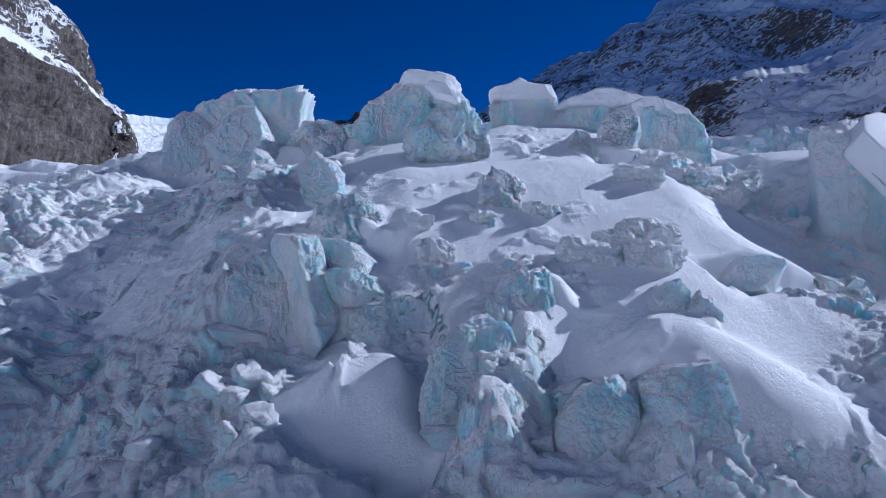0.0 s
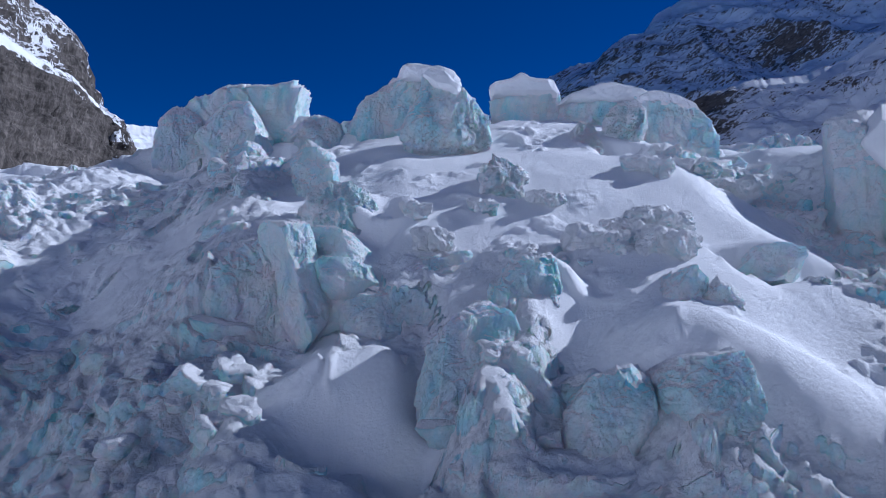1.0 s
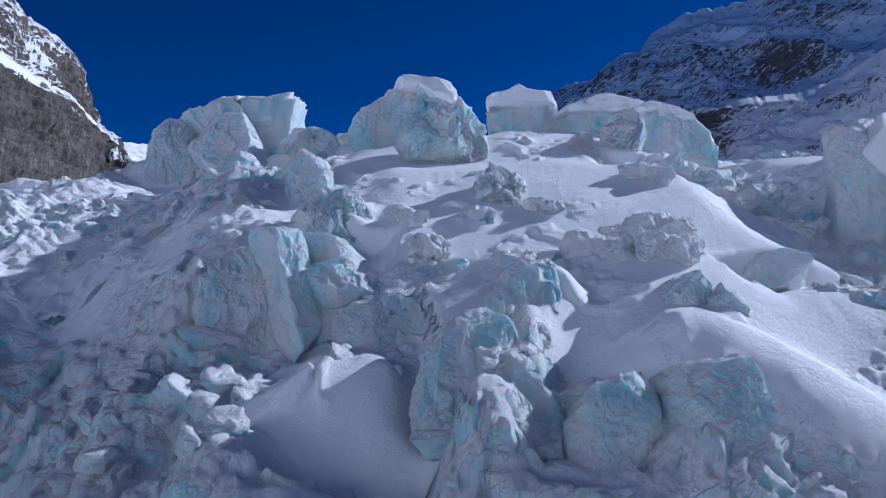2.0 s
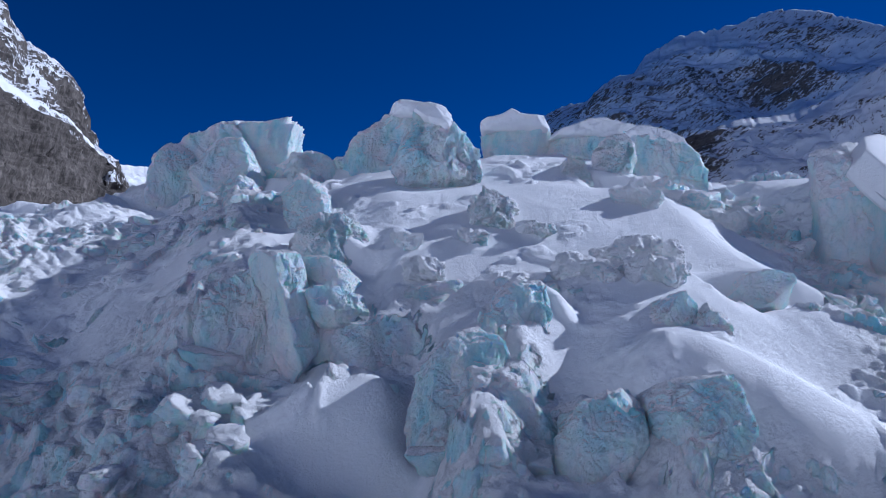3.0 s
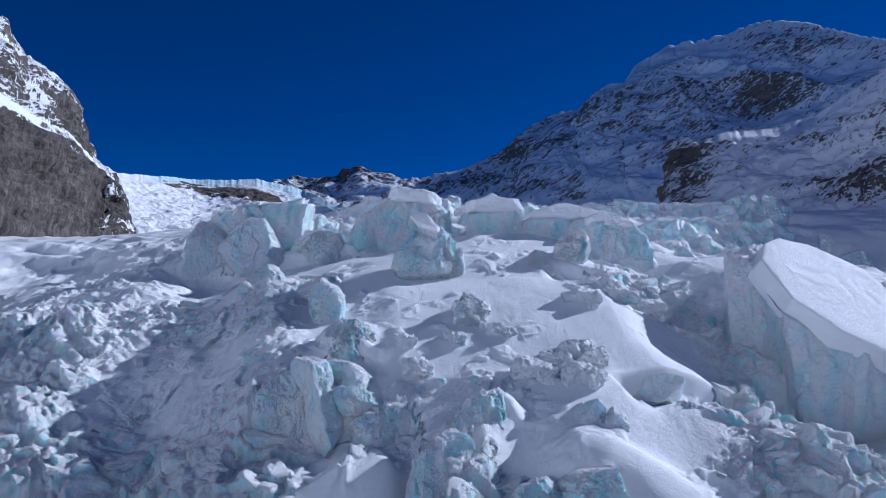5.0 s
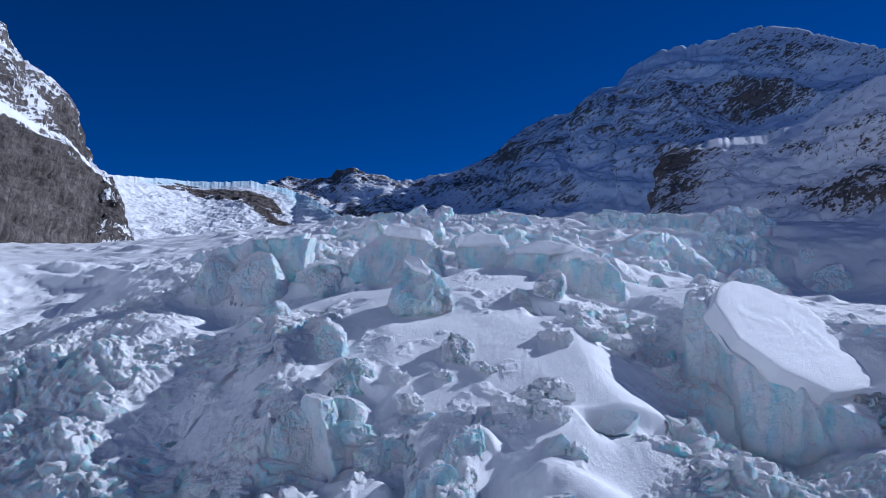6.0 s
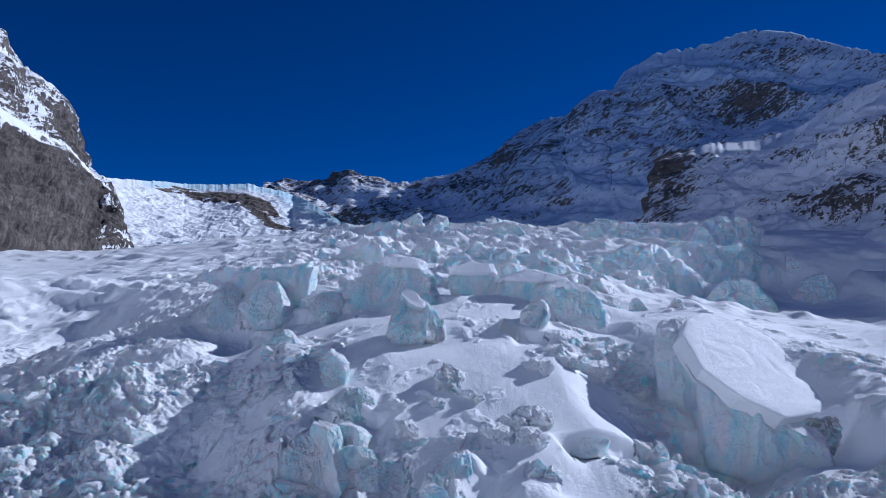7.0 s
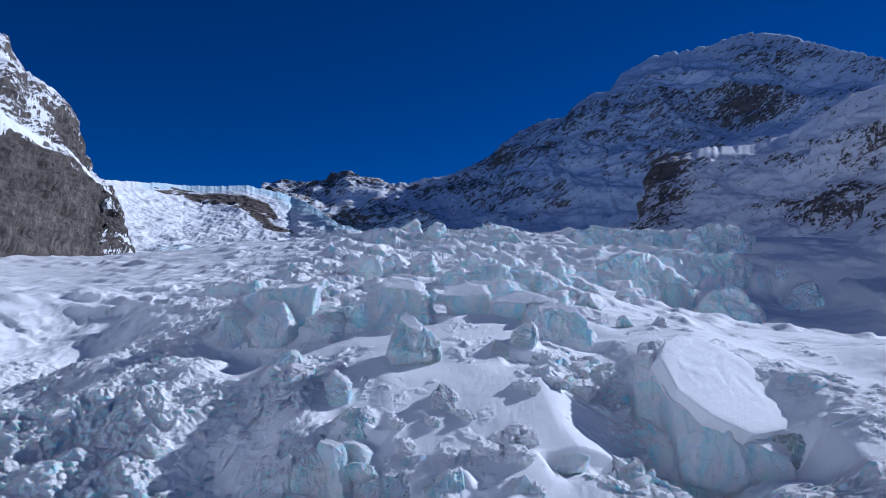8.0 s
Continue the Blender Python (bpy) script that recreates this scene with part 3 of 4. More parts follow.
# domed tower and its neighbours on the crest
cliff_of_ice("domed tower of fluted blue ice with a thick snow cap",
    ((-5.1, 164.0, 67.1), 0, 0, [(-14.4, -6.9), (-14.2, -1.3), (-12.2, 1.3), (-7.4, 4.3), (-5.8, 6.9), (1.6, 7.4), (8.7, 6.6), (8.8, 4.1), (10.3, 1.5), (13.1, -2.7), (14.4, -6.9), (-1.0, -7.4)], (5, 8), 111, dict(n=66, chips=8, fluting=0.07, frozen=1.0, sharp=8)),
    ((-14.6, 160.6, 66.3), 4, 18, [(-4.1, -4.7), (-4.6, -1.2), (-2.6, 2.1), (2.9, 4.8), (4.6, 3.4), (4.3, -1.6), (2.5, -4.8)], (2.5, 5), 112, dict(fluting=0.05, frozen=1.0)),
    ((-3.7, 162.5, 74.0), 0, 0, [(-7.6, -0.8), (-6.5, 1.6), (-4.1, 2.6), (2.8, 1.9), (6.0, 0.9), (7.6, -0.9), (6.9, -2.4), (0.0, -1.6)], (5.5, 6), 113, dict(cap=True, chips=4, grain=0.06, sharp=5)))
cliff_of_ice("leaning cone of dirty ice with a rounded snow top",
    ((-0.1, 122.5, 58.7), 16, 0, [(-7.4, -7.1), (-6.7, -4.6), (-4.9, -0.2), (-4.2, 4.3), (-2.7, 7.1), (0.0, 6.1), (2.4, 3.6), (5.0, 2.2), (6.7, -0.4), (7.4, -2.5), (4.3, -5.1), (-1.1, -7.1)], (3.5, 6), 141, dict(n=66, dirty=0.9, fluting=0.04, frozen=0.5, chips=12, sharp=5, grain=0.05)),
    ((-0.4, 120.8, 63.4), 34, 0, [(-3.1, 1.6), (-1.8, 2.7), (0.6, 1.5), (3.1, -1.5), (2.7, -2.7), (-0.5, -1.6)], (1.6, 1.6), 142, dict(cap=True, chips=3, sharp=4)))
cliff_of_ice("small table of ice with a square snow cap",
    ((18.6, 167.0, 67.4), 0, 0, [(-7.6, 2.7), (-6.5, -3.3), (-0.1, -4.2), (6.6, -3.6), (7.6, 1.2), (6.9, 4.1), (-0.1, 4.2)], (4, 6), 121, dict(chips=10, fluting=0.04)),
    ((17.8, 167.2, 72.8), 0, 0, [(-7.5, 0.6), (-2.9, 1.5), (-0.8, 2.8), (1.0, 1.5), (6.4, 1.2), (7.5, -1.3), (6.9, -2.8), (0.6, -2.4), (-6.7, -2.2)], (5.4, 6), 122, dict(cap=True, chips=6, grain=0.05, sharp=9)))
cliff_of_ice("long snow-roofed ice wall on the crest",
    ((33.9, 162.0, 65.7), 4, -8, [(-9.9, -3.5), (-9.3, 2.6), (-6.1, 3.6), (0.2, 5.1), (3.7, 4.2), (8.0, 2.5), (10.0, -3.5), (4.8, -5.9), (-2.7, -5.0)], (3, 9), 131, dict(chips=8, fluting=0.02)),
    ((47.4, 154.2, 61.5), 8, 14, [(-11.5, -4.5), (-10.0, 5.8), (-4.6, 6.8), (1.2, 5.3), (4.1, 4.2), (7.5, 0.7), (11.5, -5.1), (4.4, -7.4), (-3.7, -6.4)], (3, 10), 133, dict(n=66, chips=9, fluting=0.04)),
    ((36.0, 161.5, 69.9), 4, -6, [(-11.5, -1.6), (-8.0, 0.4), (-2.2, 2.3), (2.5, 1.6), (10.5, -0.3), (11.5, -2.0), (0, -2.0)], (4, 9), 132, dict(cap=True, chips=3, grain=0.06, sharp=6)),
    ((46.5, 155.5, 67.2), 10, 14, [(-9.5, -0.6), (-4.6, 1.5), (1.2, 0.4), (5.6, -1.4), (6.4, -2.8), (0, -2.2), (-8, -2.0)], (4, 9), 134, dict(cap=True, chips=3, grain=0.06, sharp=6)))
cliff_of_ice("upright fin of white ice",
    ((31.8, 132.6, 58.0), 8, -20, [(-3.9, -3.6), (-3.4, 1.5), (-2.2, 3.4), (0.7, 5.4), (2.2, 5.6), (3.7, 3.7), (4.0, 1.5), (2.4, -2.5), (0.6, -5.6), (-2.2, -4.8)], (1.4, 3.5), 151, dict(frozen=0.3, chips=6, grain=0.02)),
    ((24.0, 128.2, 55.6), 14, 10, [(-3.4, -2.2), (-2.0, 0.9), (-0.8, 3.0), (1.8, 2.4), (3.3, -1.5), (0.2, -2.9)], (1.2, 4), 152, dict(frozen=0.4, chips=8)))
huge_block = cliff_of_ice("huge tilted ice block with a sloping snow roof",
    ((79.0, 106.5, 38.0), 4, 0, [(-15.0, 15.0), (-14.6, 2.0), (-13.0, -9.0), (-4.0, -12.0), (8.0, -12.0), (17.0, -11.0), (18.0, 0.0), (12.0, 12.0), (0.0, 20.0), (-8.0, 20.0)], (6, 16), 161, dict(n=66, cuts=[(0.34, -0.58, 0.73, 3.1)], chips=4, grain=0.022, fluting=0.03, frozen=0.9)),
    ((70.5, 119.5, 47.0), 2, 62, [(-12.0, -12.0), (-12.5, 2.0), (-8.0, 9.5), (2.0, 11.5), (12.0, 8.0), (14.0, -2.0), (13.0, -12.0), (0, -13.0)], (4, 8), 163, dict(n=66, cuts=[(-0.35, -0.58, 0.73, 7.0)], chips=5, grain=0.022, fluting=0.03, frozen=0.9)))
# its roof: a thick lens of snow lying on the tilted bed
roof = part("snow_cap", berg("snow_cap", [(-14.3, 8.0), (-7.7, 13.0), (-0.9, 15.0), (7.1, 13.4), (17.5, 5.6), (19.5, -6.3), (14.0, -18.0), (-3.7, -18.0), (-12.6, -11.3), (-17.3, -3.0)], (1.2, 4.6), 162, n=66, cap=True, chips=0, grain=0.012, sharp=9), huge_block, "thick sloping roof of wind-packed snow")
across, up_dip = Vector((0.861, 0.508, 0)), Vector((-0.373, 0.632, 0.679))
away = up_dip.cross(across)
roof.matrix_local = Matrix.Translation(Vector((78.6, 112.1, 49.7)) - huge_block.location) @ Matrix((across, away, up_dip)).transposed().to_4x4()
# the slope below the pinnacle
cliff_of_ice("snowy ice pinnacle with a knobbed top",
    ((-18.2, 105.6, 47.8), 4, 0, [(-3.2, -0.5), (-3.2, 2.2), (-1.7, 3.8), (-0.9, 4.9), (0.3, 4.1), (2.0, 2.8), (3.0, 1.2), (3.2, -1.0), (2.3, -2.9), (0.2, -4.8), (-1.7, -4.9)], (2, 3), 181, dict(frozen=0.6, chips=10, sink=2.5, sharp=5, grain=0.05)))
cliff_of_ice("rounded boss of snow-plastered ice",
    ((-12.6, 94.0, 41.6), 36, 24, [(-4.5, 0.3), (-4.2, 2.5), (-2.9, 3.8), (-0.3, 4.5), (2.2, 3.8), (3.3, 2.1), (4.1, -0.7), (4.5, -3.4), (2.5, -4.5), (-0.9, -3.4), (-3.1, -1.8)], (2.4, 5), 182, dict(frozen=0.35, chips=12, sharp=5, grain=0.05)))
cliff_of_ice("steep slab of clear blue-green ice",
    ((-19.9, 82.5, 32.6), 14, 14, [(-5.4, -2.0), (-5.3, 2.1), (-3.2, 3.9), (0.2, 5.7), (1.9, 7.4), (4.1, 5.7), (5.0, 0.3), (4.9, -4.9), (2.9, -7.4), (0.5, -7.8), (-2.6, -6.0), (-4.9, -4.6)], (1.8, 5), 171, dict(n=66, fluting=0.03, frozen=1.0, chips=9)),
    ((-15.2, 80.6, 34.3), 16, 40, [(-2.9, 6.0), (-1.5, 7.0), (-0.3, 7.2), (0.5, 6.2), (1.1, 4.2), (1.3, 0.9), (2.0, -1.6), (2.8, -3.9), (2.7, -6.4), (0.6, -7.1), (-0.9, -7.1), (-1.5, -3.4), (-2.0, 1.0), (-2.5, 3.5)], (2.4, 3), 172, dict(n=66, frozen=1.0, chips=10, grain=0.025)))
cliff_of_ice("shelf of teal ice under a crust of snow",
    ((-11.9, 83.4, 37.9), 16, -10, [(-3.1, 0.4), (-2.8, 1.8), (-1.2, 2.1), (1.3, 1.1), (3.1, -0.4), (3.1, -1.8), (0.9, -2.1), (-1.9, -1.3)], (1.6, 4), 271, dict(frozen=1.0)),
    ((-10.4, 80.2, 34.4), 24, 24, [(-3.4, 0.0), (-3.1, 1.5), (-1.1, 1.7), (0.5, 0.9), (2.7, 0.3), (3.4, -1.0), (1.2, -1.7), (-1.3, -1.3)], (1.6, 4), 272, dict()),
    ((-7.1, 80.4, 30.3), 24, 20, [(-4.6, -1.7), (-3.9, 0.8), (-1.0, 1.8), (1.6, 2.4), (4.2, 1.8), (4.6, -0.4), (3.8, -1.9), (0.4, -2.4), (-2.1, -2.4)], (1.8, 4), 273, dict(frozen=1.0, chips=20)))
cliff_of_ice("buttress of pale fractured ice",
    ((7.6, 70.7, 31.3), 26, 18, [(-4.3, -3.7), (-3.2, -0.4), (-2.5, 2.5), (-0.4, 4.8), (1.0, 6.3), (2.5, 6.4), (3.5, 5.4), (4.3, 3.0), (3.3, 0.7), (3.5, -1.5), (2.3, -4.3), (0.0, -6.4), (-2.7, -6.4)], (2.0, 5), 191, dict(n=66, fluting=0.035, dirty=0.3)),
    ((2.8, 64.2, 27.7), 28, 10, [(-5.1, -4.0), (-4.5, -1.4), (-3.6, 2.2), (-1.4, 4.0), (1.4, 5.3), (3.6, 3.6), (4.3, 0.9), (4.6, -2.2), (4.0, -4.7), (1.2, -5.3), (-2.7, -5.1)], (1.6, 5), 192, dict(n=66, frozen=1.0, chips=10)))
cliff_of_ice("band of pale blue ice breaking out of the snow",
    ((-0.6, 84.2, 34.3), 20, 0, [(-3.8, -1.3), (-3.6, 0.7), (-1.2, 2.1), (2.1, 2.7), (3.8, 1.8), (3.8, -0.3), (2.2, -1.9), (-0.5, -2.7)], (1.5, 4), 195, dict(frozen=1.0)), kind="ice_block")
cliff_of_ice("cracked block of grey ice",
    ((21.8, 70.8, 32.7), 12, 12, [(-2.7, -2.1), (-1.8, 0.4), (-0.4, 2.3), (1.8, 3.0), (2.7, 1.4), (2.4, -2.5), (-0.4, -3.0)], (1.4, 3), 201, dict(dirty=0.7, frozen=0.7, n=40)),
    ((25.4, 70.4, 32.1), 14, -18, [(-2.2, -2.1), (-1.8, 1.3), (-0.4, 2.4), (1.4, 1.1), (2.4, -1.0), (1.6, -2.0), (-0.4, -2.4)], (1.4, 3), 202, dict(dirty=0.7, frozen=0.7, n=40)), kind="ice_block")
cliff_of_ice("square block of snowy ice",
    ((38.4, 76.7, 31.5), 10, 14, [(-2.6, -1.1), (-2.2, 1.6), (-1.2, 2.7), (1.6, 2.2), (2.6, 0.6), (2.5, -2.1), (-0.2, -2.6)], (1.6, 3), 211, dict(frozen=0.5, n=40)), kind="ice_block")
cliff_of_ice("half-buried lens of blue ice",
    ((35.2, 81.6, 36.0), 18, 0, [(-4.0, -0.7), (-1.7, 1.1), (0.9, 1.7), (3.4, 0.9), (4.0, -0.6), (1.8, -1.4), (-2.0, -1.7)], (1.4, 3), 221, dict(n=40, frozen=1.0)), kind="ice_block")
cliff_of_ice("crumbling wall of grey-blue ice at the foot",
    ((12.5, 58.4, 24.7), 24, 0, [(-3.6, -2.2), (-3.1, 0.5), (-2.2, 2.3), (0.7, 3.5), (2.6, 3.9), (3.6, 2.3), (3.2, -0.4), (1.4, -3.5), (-1.3, -3.9)], (1.6, 4), 281, dict(frozen=0.9, chips=24, dirty=0.4)),
    ((20.4, 58.7, 26.7), 22, 10, [(-4.8, -1.4), (-4.0, 1.7), (-1.5, 3.0), (2.0, 2.9), (4.6, 1.0), (4.6, -1.3), (2.2, -3.0), (-0.6, -2.4), (-3.1, -2.6)], (1.6, 4), 282, dict(frozen=0.6, chips=24, dirty=0.8)))
cliff_of_ice("lump of crusted ice on the snow slope",
    ((7.4, 101.0, 46.2), 44, 14, [(-3.8, -1.0), (-3.2, 2.1), (-0.4, 4.6), (1.9, 4.9), (3.4, 3.1), (3.8, -0.5), (2.4, -2.0), (3.0, -4.5), (0.7, -4.4), (-2.0, -2.0)], (1.6, 4), 231, dict(frozen=0.3, chips=16, grain=0.08, sharp=4)), kind="ice_block")
cliff_of_ice("mound of bluish ice",
    ((-33.7, 128.8, 52.0), 14, 0, [(-6.3, -0.9), (-3.9, 0.9), (-1.5, 2.6), (0.2, 3.7), (2.1, 1.3), (4.7, -0.3), (6.3, -2.3), (1.9, -3.7), (-2.2, -3.0)], (2.5, 5), 241, dict(frozen=0.7, chips=16, sharp=5, grain=0.06)), kind="ice_block")


for x, y, z, w, h, seed in ((24.2, 90, 40.8, 2.6, 1.8, 251), (20.2, 88.5, 41.1, 1.8, 1.5, 252), (28.2, 107, 46.7, 2.4, 1.6, 253), (-3.8, 93, 40.9, 1.3, 1.2, 254), (4.2, 94, 40.5, 1.5, 1.2, 255), (12.2, 96, 43.2, 1.6, 1.1, 256),
                            (36.2, 112, 45.8, 2.2, 1.6, 257), (44.2, 118, 44.9, 2.6, 2.0, 258), (33.2, 116, 48.9, 1.6, 1.6, 259), (16.2, 83, 37.1, 2.6, 2.0, 260), (22.2, 80, 35.9, 2.2, 1.8, 261), (-1.8, 87, 37.7, 1.8, 1.5, 262)):
    serac("crusted knob of ice standing out of the snow", (x, y, z), [((0, 0.6, -0.3 * h), (w, 1.1 * w, 0.85 * h), (0, 0, 17 * seed), seed, dict(frozen=0.15)), ((0.9 * w, -0.9 * w, -0.5 * h), (0.7 * w, 0.7 * w, 0.8 * h), (0, 0, 5 * seed), seed + 40, dict(frozen=0.25))],
          group="knobs on the snow slope", kind="ice_block")


# ---- more seracs on the upper glacier, and blocks of rubble on the icefall ----
TOWERS, BLOCKS = [], []
for k, (size, cuts) in enumerate((((1.3, 1.0, 1.0), ((0, -0.2, 1, 0.8),)), ((1.0, 0.9, 1.3), ((0.4, 0, 1, 0.75),)), ((1.8, 1.0, 0.9), ((-0.3, -0.1, 1, 0.7),)), ((1.1, 1.1, 0.8), ((0.2, -0.5, 1, 0.7),)), ((0.8, 0.7, 1.4), ((-0.6, 0, 0.8, 0.7),)))):
    TOWERS.append(mass("ice_body", tuple(9 * v for v in size), 501 + k, n=18, planes=cuts, frozen=0.45, grain=0.12, fluting=0.04))
    BLOCKS.append(mass("ice_block", tuple(9 * v for v in size), 521 + k, n=8, planes=cuts, frozen=0.55, grain=0.10))
rng = np.random.default_rng(7)


def tower(x, y, metres, label, kind="serac", group="seracs of the upper glacier", sink=0.5):
    ob = new(kind, (TOWERS if kind == "serac" else BLOCKS)[rng.integers(5)])
    size = 0.62 * metres / 9
    at = nearest(x, y)
    ob.matrix_basis = pose(at.x, at.y, at.z + metres * (0.5 - sink), rng.uniform(-14, 14), rng.uniform(-14, 14), rng.uniform(0, 360)) @ Matrix.Diagonal((size, size, size * rng.uniform(0.8, 1.15), 1))
    return tagged(ob, label, "serac" if kind == "serac" else "ice block", group)


# walls of ice across the upper glacier, tier behind tier
def upper_wall(label, place, lean, turn, outline, depths, seed):
    return cliff_of_ice(label, (place, lean, turn, outline, depths, seed, dict(n=66, chips=12, grain=0.06, fluting=0.03, frozen=0.75, sink=8.0)), group="seracs of the upper glacier")


upper_wall("long cracked wall of blue ice on the upper glacier", (184.7, 537, 80.3), 20, 12, [(-61.7, -1.9), (-49.0, 13.5), (-32.2, 20.0), (-4.5, 25.8), (15.9, 18.8), (40.3, 4.3), (61.2, -6.1), (60.8, -21.7), (12.4, -24.2), (-23.9, -21.8), (-43.6, -16.8)], (8, 40), 601)
upper_wall("stepped ice wall under a snow roof", (273.9, 597, 91.4), 22, 10, [(-68.5, 4.2), (-48.3, 18.4), (-13.7, 15.5), (34.2, 14.6), (55.6, 14.4), (57.7, 0.1), (67.4, -8.6), (42.7, -20.5), (-3.5, -15.1), (-42.2, -6.9)], (8, 40), 602)
upper_wall("snow-covered ice wall under the mountain", (235.8, 744, 129.4), 24, 4, [(-76.8, -0.9), (-65.5, 11.8), (-32.7, 16.8), (1.5, 11.5), (49.0, 10.8), (76.6, -5.9), (67.6, -17.0), (10.6, -16.3), (-41.8, -11.2)], (8, 50), 603)
upper_wall("knoll of broken ice under the mountain", (335.3, 702, 127.4), 24, 14, [(-54.5, -7.8), (-35.1, 10.0), (-15.2, 16.3), (21.4, 16.1), (35.5, 18.1), (38.8, 1.7), (52.6, -12.1), (17.3, -17.8), (-32.8, -17.5)], (8, 40), 604)
upper_wall("tilted slab of white ice on the skyline", (-17.2, 820, 141.3), 10, 0, [(-24.6, -14.2), (-16.3, -4.0), (15.2, 16.8), (22.3, 8.1), (24.6, -8.6), (1.4, -16.8)], (5, 20), 605)
upper_wall("snowy ice wall on the skyline", (104.7, 884, 139.5), 24, 6, [(-58.5, -2.9), (-46.2, 11.8), (-18.9, 15.9), (20.2, 17.6), (58.5, 7.9), (56.0, -13.7), (16.8, -18.5), (-20.7, -8.2)], (8, 40), 606)
upper_wall("rounded hump of ice and snow", (246.2, 478, 62.5), 24, 0, [(-27.8, -1.3), (-15.0, 8.3), (-1.0, 11.3), (12.0, 8.5), (22.9, -3.3), (27.8, -11.3), (3.7, -10.5), (-17.8, -6.9)], (5, 24), 607)
upper_wall("crumbled hump of dirty ice", (347.4, 559, 67.9), 20, 0, [(-23.8, -8.3), (-10.9, 5.1), (6.4, 13.4), (16.0, 14.5), (23.8, 2.7), (17.3, -8.1), (-4.6, -14.5)], (5, 24), 608)
upper_wall("broken bank of ice behind the crest", (38.8, 266, 77.4), 24, 10, [(-34.2, -3.7), (-24.3, 2.2), (-11.6, 5.8), (-8.2, 1.5), (6.4, 4.6), (23.1, 2.8), (34.2, 0.0), (21.8, -6.1), (-8.7, -4.9)], (3, 16), 609)
upper_wall("sloping bank of ice behind the crest", (98.6, 332, 70.8), 24, 10, [(-15.1, -5.1), (-16.2, 8.9), (-5.6, 10.8), (6.6, 2.0), (16.4, -10.1), (1.2, -8.5)], (3, 16), 610)
for x, y, m in ((352, 607, 13), (110, 560, 18), (60, 590, 18), (20, 610, 20), (-30, 580, 20), (-62, 560, 18), (95, 640, 16), (20, 700, 20), (-25, 760, 18)):
    tower(x, y, m, "weathered serac of pale blue ice and snow")
for x, y, m in ((-22, 205, 9), (-8, 230, 10), (12, 224, 8), (34, 238, 10), (58, 226, 9), (80, 250, 11), (-40, 240, 10), (-30, 290, 12), (5, 300, 12), (45, 310, 13), (85, 320, 12), (120, 330, 14), (-60, 330, 12), (-10, 370, 14), (40, 390, 15), (90, 400, 14), (140, 410, 15), (-55, 420, 14), (0, 460, 16),
                (60, 470, 16), (110, 470, 15), (165, 450, 14), (-27, 178, 7), (-20, 188, 7), (-32, 165, 6), (-26, 152, 4), (66, 188, 6), (80, 196, 6), (88, 182, 5)):
    tower(x, y, m, "snow-topped serac of pale blue ice")
for k in range(270):
    for _ in range(40):
        x, y = rng.uniform(-62, 62), rng.uniform(54, 150)
        if brokenness(np.array([x]), np.array([y]))[0] > rng.uniform(0.35, 1.0) and ((x > -24 and (x < 16 or y > 68)) or rng.random() < 0.25):
            break
    tower(x, y, rng.choice([0.7, 1.0, 1.4, 2.0, 2.8], p=[0.2, 0.3, 0.25, 0.17, 0.08]), "angular block of fallen ice lying on the snow", "ice_block", "fallen ice blocks", 0.62)


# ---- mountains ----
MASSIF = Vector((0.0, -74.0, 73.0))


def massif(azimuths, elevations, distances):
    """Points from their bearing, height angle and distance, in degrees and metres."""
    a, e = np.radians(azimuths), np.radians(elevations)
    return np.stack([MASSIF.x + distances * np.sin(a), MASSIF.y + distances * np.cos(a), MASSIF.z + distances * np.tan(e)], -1)


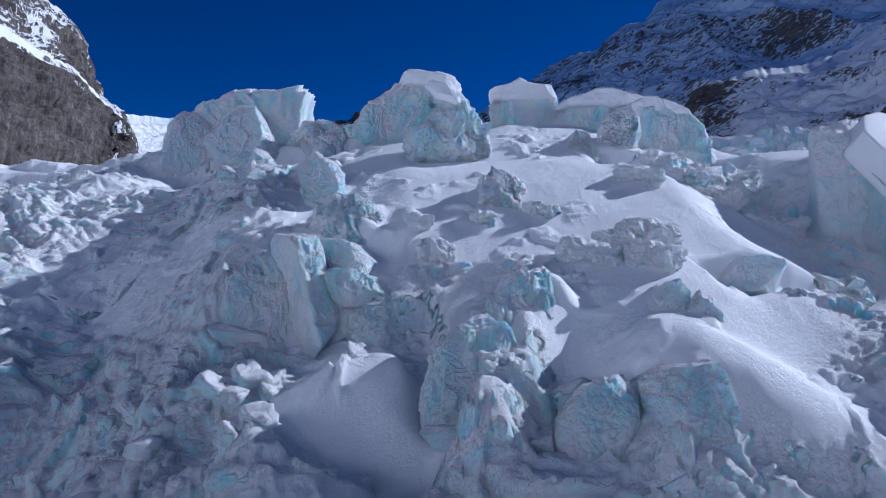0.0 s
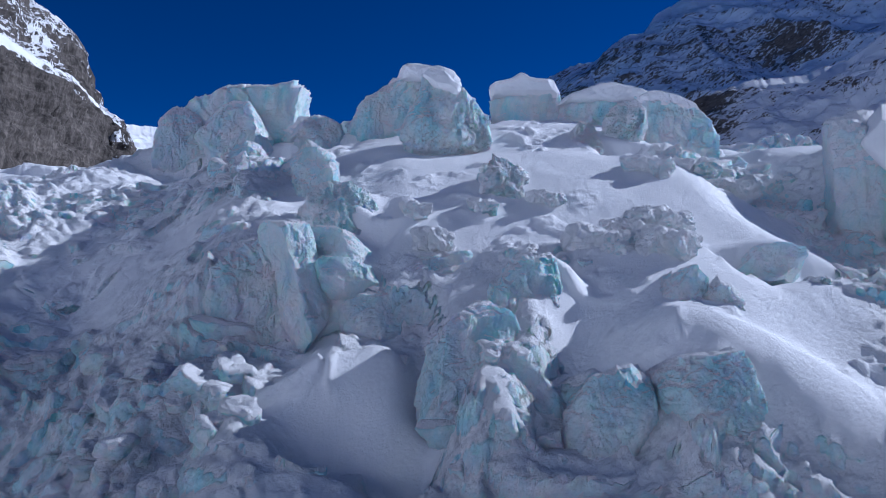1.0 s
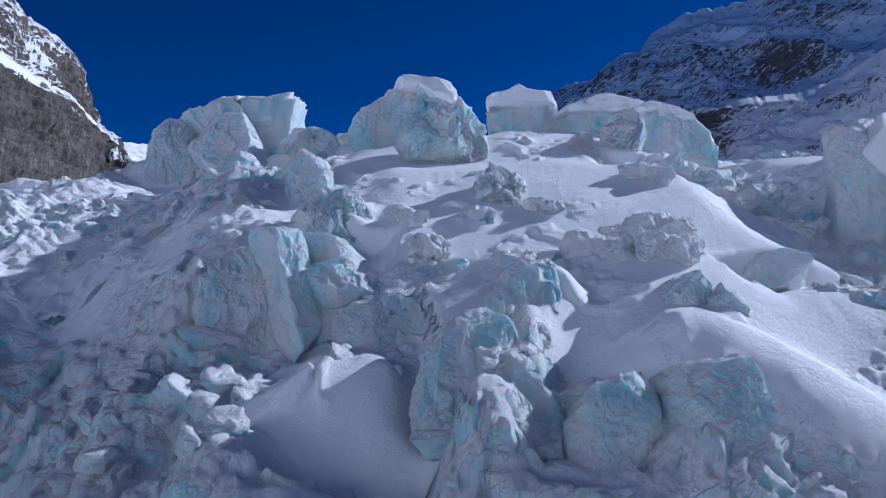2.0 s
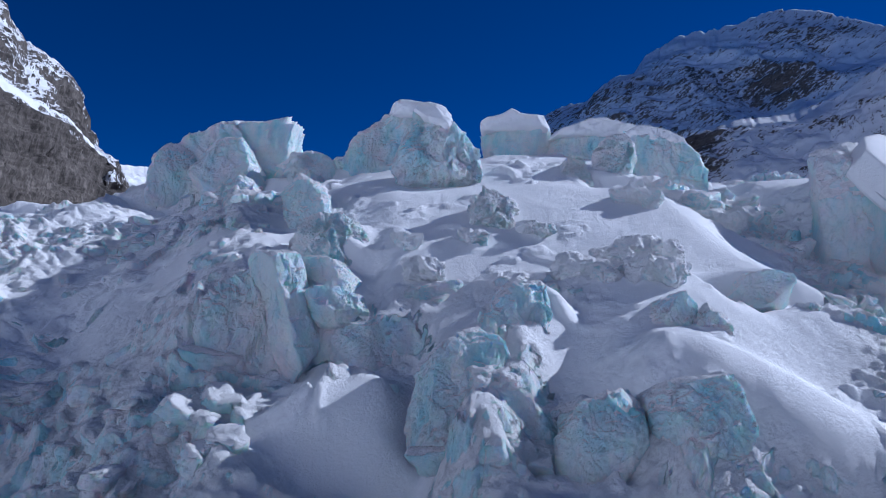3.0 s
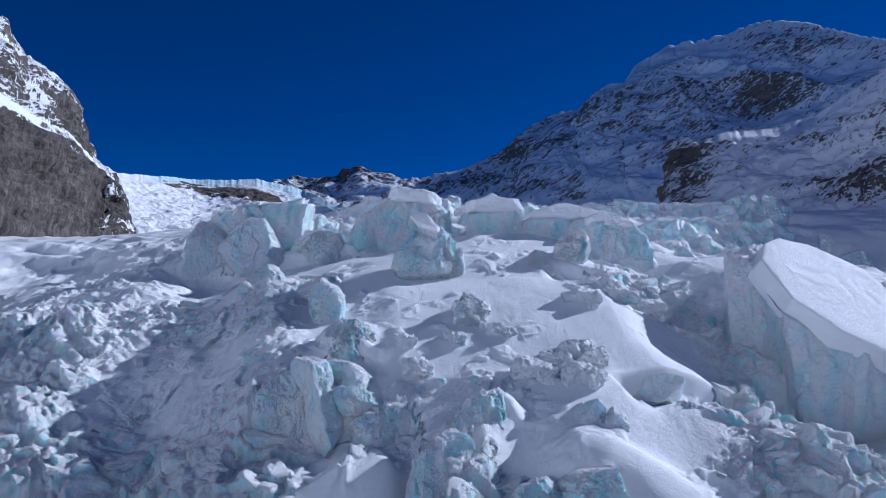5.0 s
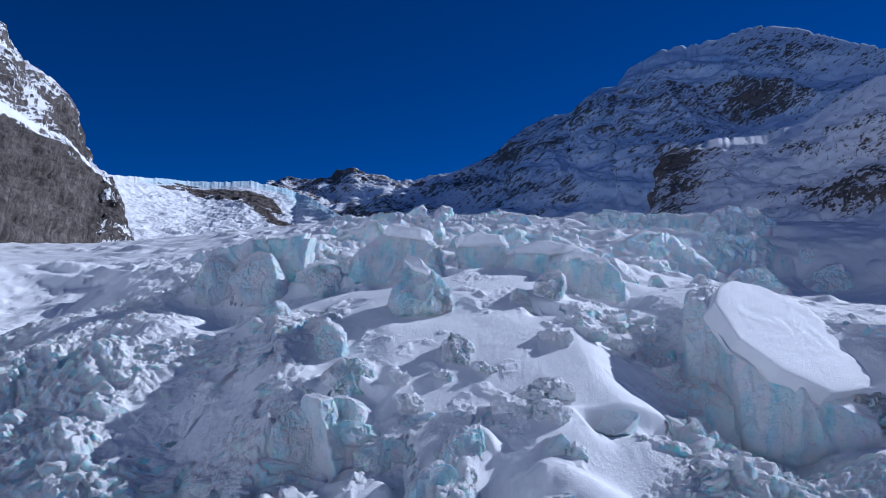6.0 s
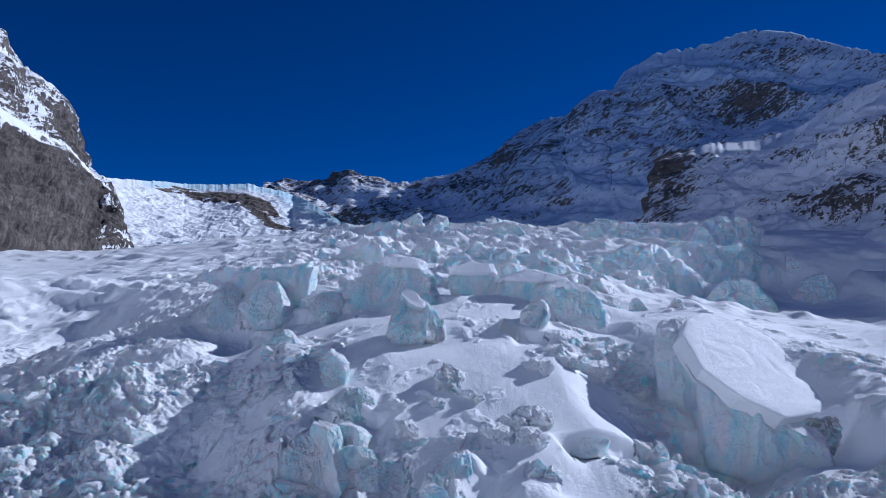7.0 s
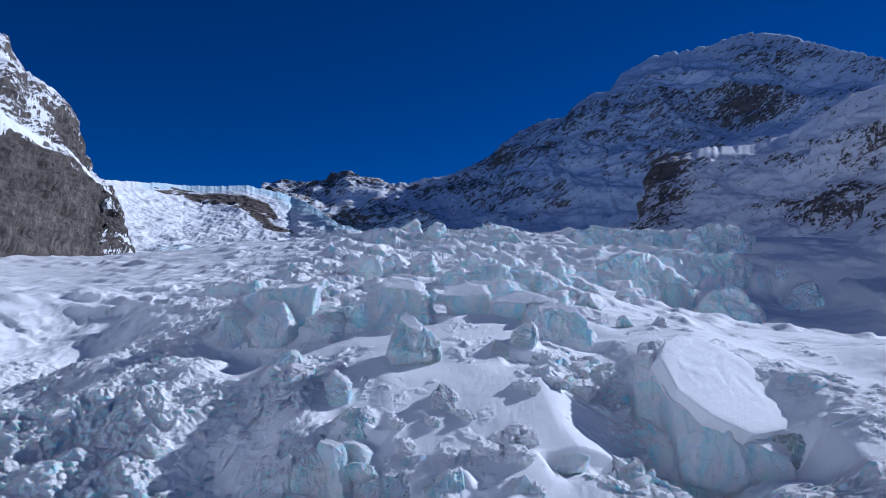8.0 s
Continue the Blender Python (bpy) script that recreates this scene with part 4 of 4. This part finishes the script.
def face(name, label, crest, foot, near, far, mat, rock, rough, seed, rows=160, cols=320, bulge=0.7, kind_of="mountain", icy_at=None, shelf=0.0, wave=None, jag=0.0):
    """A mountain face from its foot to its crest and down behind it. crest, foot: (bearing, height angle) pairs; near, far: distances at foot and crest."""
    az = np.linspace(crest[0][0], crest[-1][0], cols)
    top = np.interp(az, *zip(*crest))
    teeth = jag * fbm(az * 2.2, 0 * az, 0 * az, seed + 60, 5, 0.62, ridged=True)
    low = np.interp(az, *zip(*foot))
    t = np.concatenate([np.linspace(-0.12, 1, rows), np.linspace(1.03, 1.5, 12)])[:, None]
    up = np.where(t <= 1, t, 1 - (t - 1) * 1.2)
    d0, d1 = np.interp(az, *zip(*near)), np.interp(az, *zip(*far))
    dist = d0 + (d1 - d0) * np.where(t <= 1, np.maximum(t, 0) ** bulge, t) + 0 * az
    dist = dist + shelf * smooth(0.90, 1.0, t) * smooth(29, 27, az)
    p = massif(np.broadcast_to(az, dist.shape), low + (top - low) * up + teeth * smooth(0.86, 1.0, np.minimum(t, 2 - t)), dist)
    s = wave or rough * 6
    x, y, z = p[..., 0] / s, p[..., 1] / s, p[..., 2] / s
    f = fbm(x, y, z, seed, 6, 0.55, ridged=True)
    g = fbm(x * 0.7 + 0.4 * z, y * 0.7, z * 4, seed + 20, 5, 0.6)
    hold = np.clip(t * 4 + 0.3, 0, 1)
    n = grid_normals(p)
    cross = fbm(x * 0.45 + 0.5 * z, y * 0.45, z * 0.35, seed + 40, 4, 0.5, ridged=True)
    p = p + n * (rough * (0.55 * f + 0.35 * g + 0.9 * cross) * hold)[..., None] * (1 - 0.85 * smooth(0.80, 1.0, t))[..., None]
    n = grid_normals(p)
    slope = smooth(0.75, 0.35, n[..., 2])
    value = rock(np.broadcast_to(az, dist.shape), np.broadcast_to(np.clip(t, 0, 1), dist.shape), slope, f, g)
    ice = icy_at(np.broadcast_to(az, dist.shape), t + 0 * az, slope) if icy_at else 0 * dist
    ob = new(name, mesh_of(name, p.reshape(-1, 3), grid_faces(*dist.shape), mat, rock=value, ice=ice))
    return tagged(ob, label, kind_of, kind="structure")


def upper_height(a, t):
    """Height angle on the upper icefall, from bearing and share of the way up."""
    low = np.interp(a, [-27, -20, -10, -1], [1.6, 1.2, 1.2, 2.4])
    return low + t * (np.interp(a, [-27, -13.3, -10.7, -8, -6.3, -1], [7.3, 7.75, 7.3, 6.1, 5.0, 3.4]) - low)


def upper_rock(a, t, s, f, g):
    """Dark rock steps that break through: a long band under the skyline and three lower ones."""
    e = upper_height(a, t) + 0.25 * g
    r = 1.5 * np.exp(-(((e - np.interp(a, [-20, -15, -12.5, -11], [7.0, 6.65, 6.1, 5.2])) / np.interp(a, [-20, -16, -12.5, -11], [0.12, 0.42, 0.72, 0.4])) ** 2)) * smooth(-20.6, -19.5, a) * smooth(-10.6, -11.4, a)
    for c, w, height, h, fall in ((-10.6, 1.6, 4.1, 0.32, 0.28), (-9.2, 1.2, 2.0, 0.25, 0.32), (-12.3, 0.9, 5.0, 0.3, 0.5)):
        r = r + 1.3 * np.exp(-(((a - c) / w) ** 2) - ((e - height + fall * (a - c)) / h) ** 2)
    return r + 0.2 * g - 0.22


def upper_ice(a, t, s):
    """Blue ice along the skyline, down the tongue beside the rock, and in a band across the slope."""
    e = upper_height(a, t)
    tongue = np.exp(-(((e - np.interp(a, [-11, -8, -6.3, -3.6], [6.9, 5.5, 4.2, 3.0])) / 0.75) ** 2)) * smooth(-11.6, -10.4, a)
    band = np.exp(-(((e - 2.35) / 0.3) ** 2)) * smooth(-21, -18.5, a) * smooth(-12.5, -15, a)
    return np.clip(0.8 * smooth(0.90, 0.95, t) * smooth(-22, -20, a) + 0.75 * tongue + 0.7 * band + 0.35 * s, 0, 1)


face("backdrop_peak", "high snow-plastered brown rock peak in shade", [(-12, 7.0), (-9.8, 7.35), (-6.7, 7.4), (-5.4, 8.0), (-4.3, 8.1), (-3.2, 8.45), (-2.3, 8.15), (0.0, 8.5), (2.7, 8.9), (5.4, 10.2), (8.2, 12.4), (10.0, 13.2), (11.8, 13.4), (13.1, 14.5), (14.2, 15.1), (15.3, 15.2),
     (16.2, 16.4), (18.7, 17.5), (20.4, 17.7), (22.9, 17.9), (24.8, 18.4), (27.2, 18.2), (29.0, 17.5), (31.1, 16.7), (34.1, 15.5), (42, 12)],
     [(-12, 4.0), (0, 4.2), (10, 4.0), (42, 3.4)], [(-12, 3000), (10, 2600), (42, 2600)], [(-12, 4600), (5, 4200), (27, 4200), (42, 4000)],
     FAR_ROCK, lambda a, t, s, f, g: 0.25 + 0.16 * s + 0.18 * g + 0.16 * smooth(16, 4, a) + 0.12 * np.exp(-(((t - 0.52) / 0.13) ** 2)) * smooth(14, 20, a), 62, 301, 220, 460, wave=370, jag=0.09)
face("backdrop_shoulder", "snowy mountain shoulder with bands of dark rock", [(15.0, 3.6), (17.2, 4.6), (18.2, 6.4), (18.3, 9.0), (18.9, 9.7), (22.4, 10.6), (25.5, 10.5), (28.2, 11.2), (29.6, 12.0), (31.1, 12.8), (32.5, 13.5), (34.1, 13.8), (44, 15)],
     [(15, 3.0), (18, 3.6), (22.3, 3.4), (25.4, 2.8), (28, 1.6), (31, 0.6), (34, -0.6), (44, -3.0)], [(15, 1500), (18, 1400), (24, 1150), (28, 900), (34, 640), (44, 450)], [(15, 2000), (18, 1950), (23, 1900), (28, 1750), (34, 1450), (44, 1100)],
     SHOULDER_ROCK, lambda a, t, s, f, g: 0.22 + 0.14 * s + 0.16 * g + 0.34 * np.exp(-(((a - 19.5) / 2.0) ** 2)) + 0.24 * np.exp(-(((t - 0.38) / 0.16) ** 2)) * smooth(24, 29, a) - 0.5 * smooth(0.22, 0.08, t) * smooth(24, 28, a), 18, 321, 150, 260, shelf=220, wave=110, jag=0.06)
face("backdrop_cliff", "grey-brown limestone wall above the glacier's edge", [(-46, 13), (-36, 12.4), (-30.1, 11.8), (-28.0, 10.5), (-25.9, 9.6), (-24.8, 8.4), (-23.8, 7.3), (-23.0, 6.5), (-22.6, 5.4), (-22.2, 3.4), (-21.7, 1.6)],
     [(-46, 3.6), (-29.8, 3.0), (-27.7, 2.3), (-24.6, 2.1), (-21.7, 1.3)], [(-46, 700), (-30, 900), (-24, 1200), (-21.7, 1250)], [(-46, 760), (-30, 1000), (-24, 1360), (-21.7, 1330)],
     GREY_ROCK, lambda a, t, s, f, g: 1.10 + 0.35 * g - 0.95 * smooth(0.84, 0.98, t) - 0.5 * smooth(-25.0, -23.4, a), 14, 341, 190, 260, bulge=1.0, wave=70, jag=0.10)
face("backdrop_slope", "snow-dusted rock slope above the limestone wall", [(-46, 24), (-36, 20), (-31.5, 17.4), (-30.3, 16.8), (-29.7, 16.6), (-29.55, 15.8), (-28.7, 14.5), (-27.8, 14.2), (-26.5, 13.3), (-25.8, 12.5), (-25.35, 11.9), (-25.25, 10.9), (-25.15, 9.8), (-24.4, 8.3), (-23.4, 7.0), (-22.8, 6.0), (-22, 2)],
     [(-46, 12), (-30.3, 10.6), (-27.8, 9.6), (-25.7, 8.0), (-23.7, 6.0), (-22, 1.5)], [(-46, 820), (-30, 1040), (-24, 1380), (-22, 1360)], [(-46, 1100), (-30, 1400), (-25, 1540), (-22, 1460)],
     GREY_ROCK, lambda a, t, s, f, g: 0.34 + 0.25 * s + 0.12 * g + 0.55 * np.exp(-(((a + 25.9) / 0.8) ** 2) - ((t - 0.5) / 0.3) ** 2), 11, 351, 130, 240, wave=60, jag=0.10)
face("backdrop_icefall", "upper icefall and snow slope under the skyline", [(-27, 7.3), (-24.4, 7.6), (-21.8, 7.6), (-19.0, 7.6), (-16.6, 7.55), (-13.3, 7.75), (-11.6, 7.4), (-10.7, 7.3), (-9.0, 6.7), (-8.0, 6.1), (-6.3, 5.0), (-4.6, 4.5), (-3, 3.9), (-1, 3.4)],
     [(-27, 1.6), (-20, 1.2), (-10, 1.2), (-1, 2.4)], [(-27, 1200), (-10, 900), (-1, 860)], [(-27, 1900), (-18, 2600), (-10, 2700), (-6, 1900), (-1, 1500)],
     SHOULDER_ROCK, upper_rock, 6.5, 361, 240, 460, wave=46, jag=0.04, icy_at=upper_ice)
# added behind the camera, never in view: sunlit snow that bounces fill into shade
face("backdrop_fill_range", "unseen snowy rock range added behind to bounce fill light", [(100, 10), (125, 20), (150, 26), (175, 25), (205, 30), (235, 25), (262, 17), (300, 16)],
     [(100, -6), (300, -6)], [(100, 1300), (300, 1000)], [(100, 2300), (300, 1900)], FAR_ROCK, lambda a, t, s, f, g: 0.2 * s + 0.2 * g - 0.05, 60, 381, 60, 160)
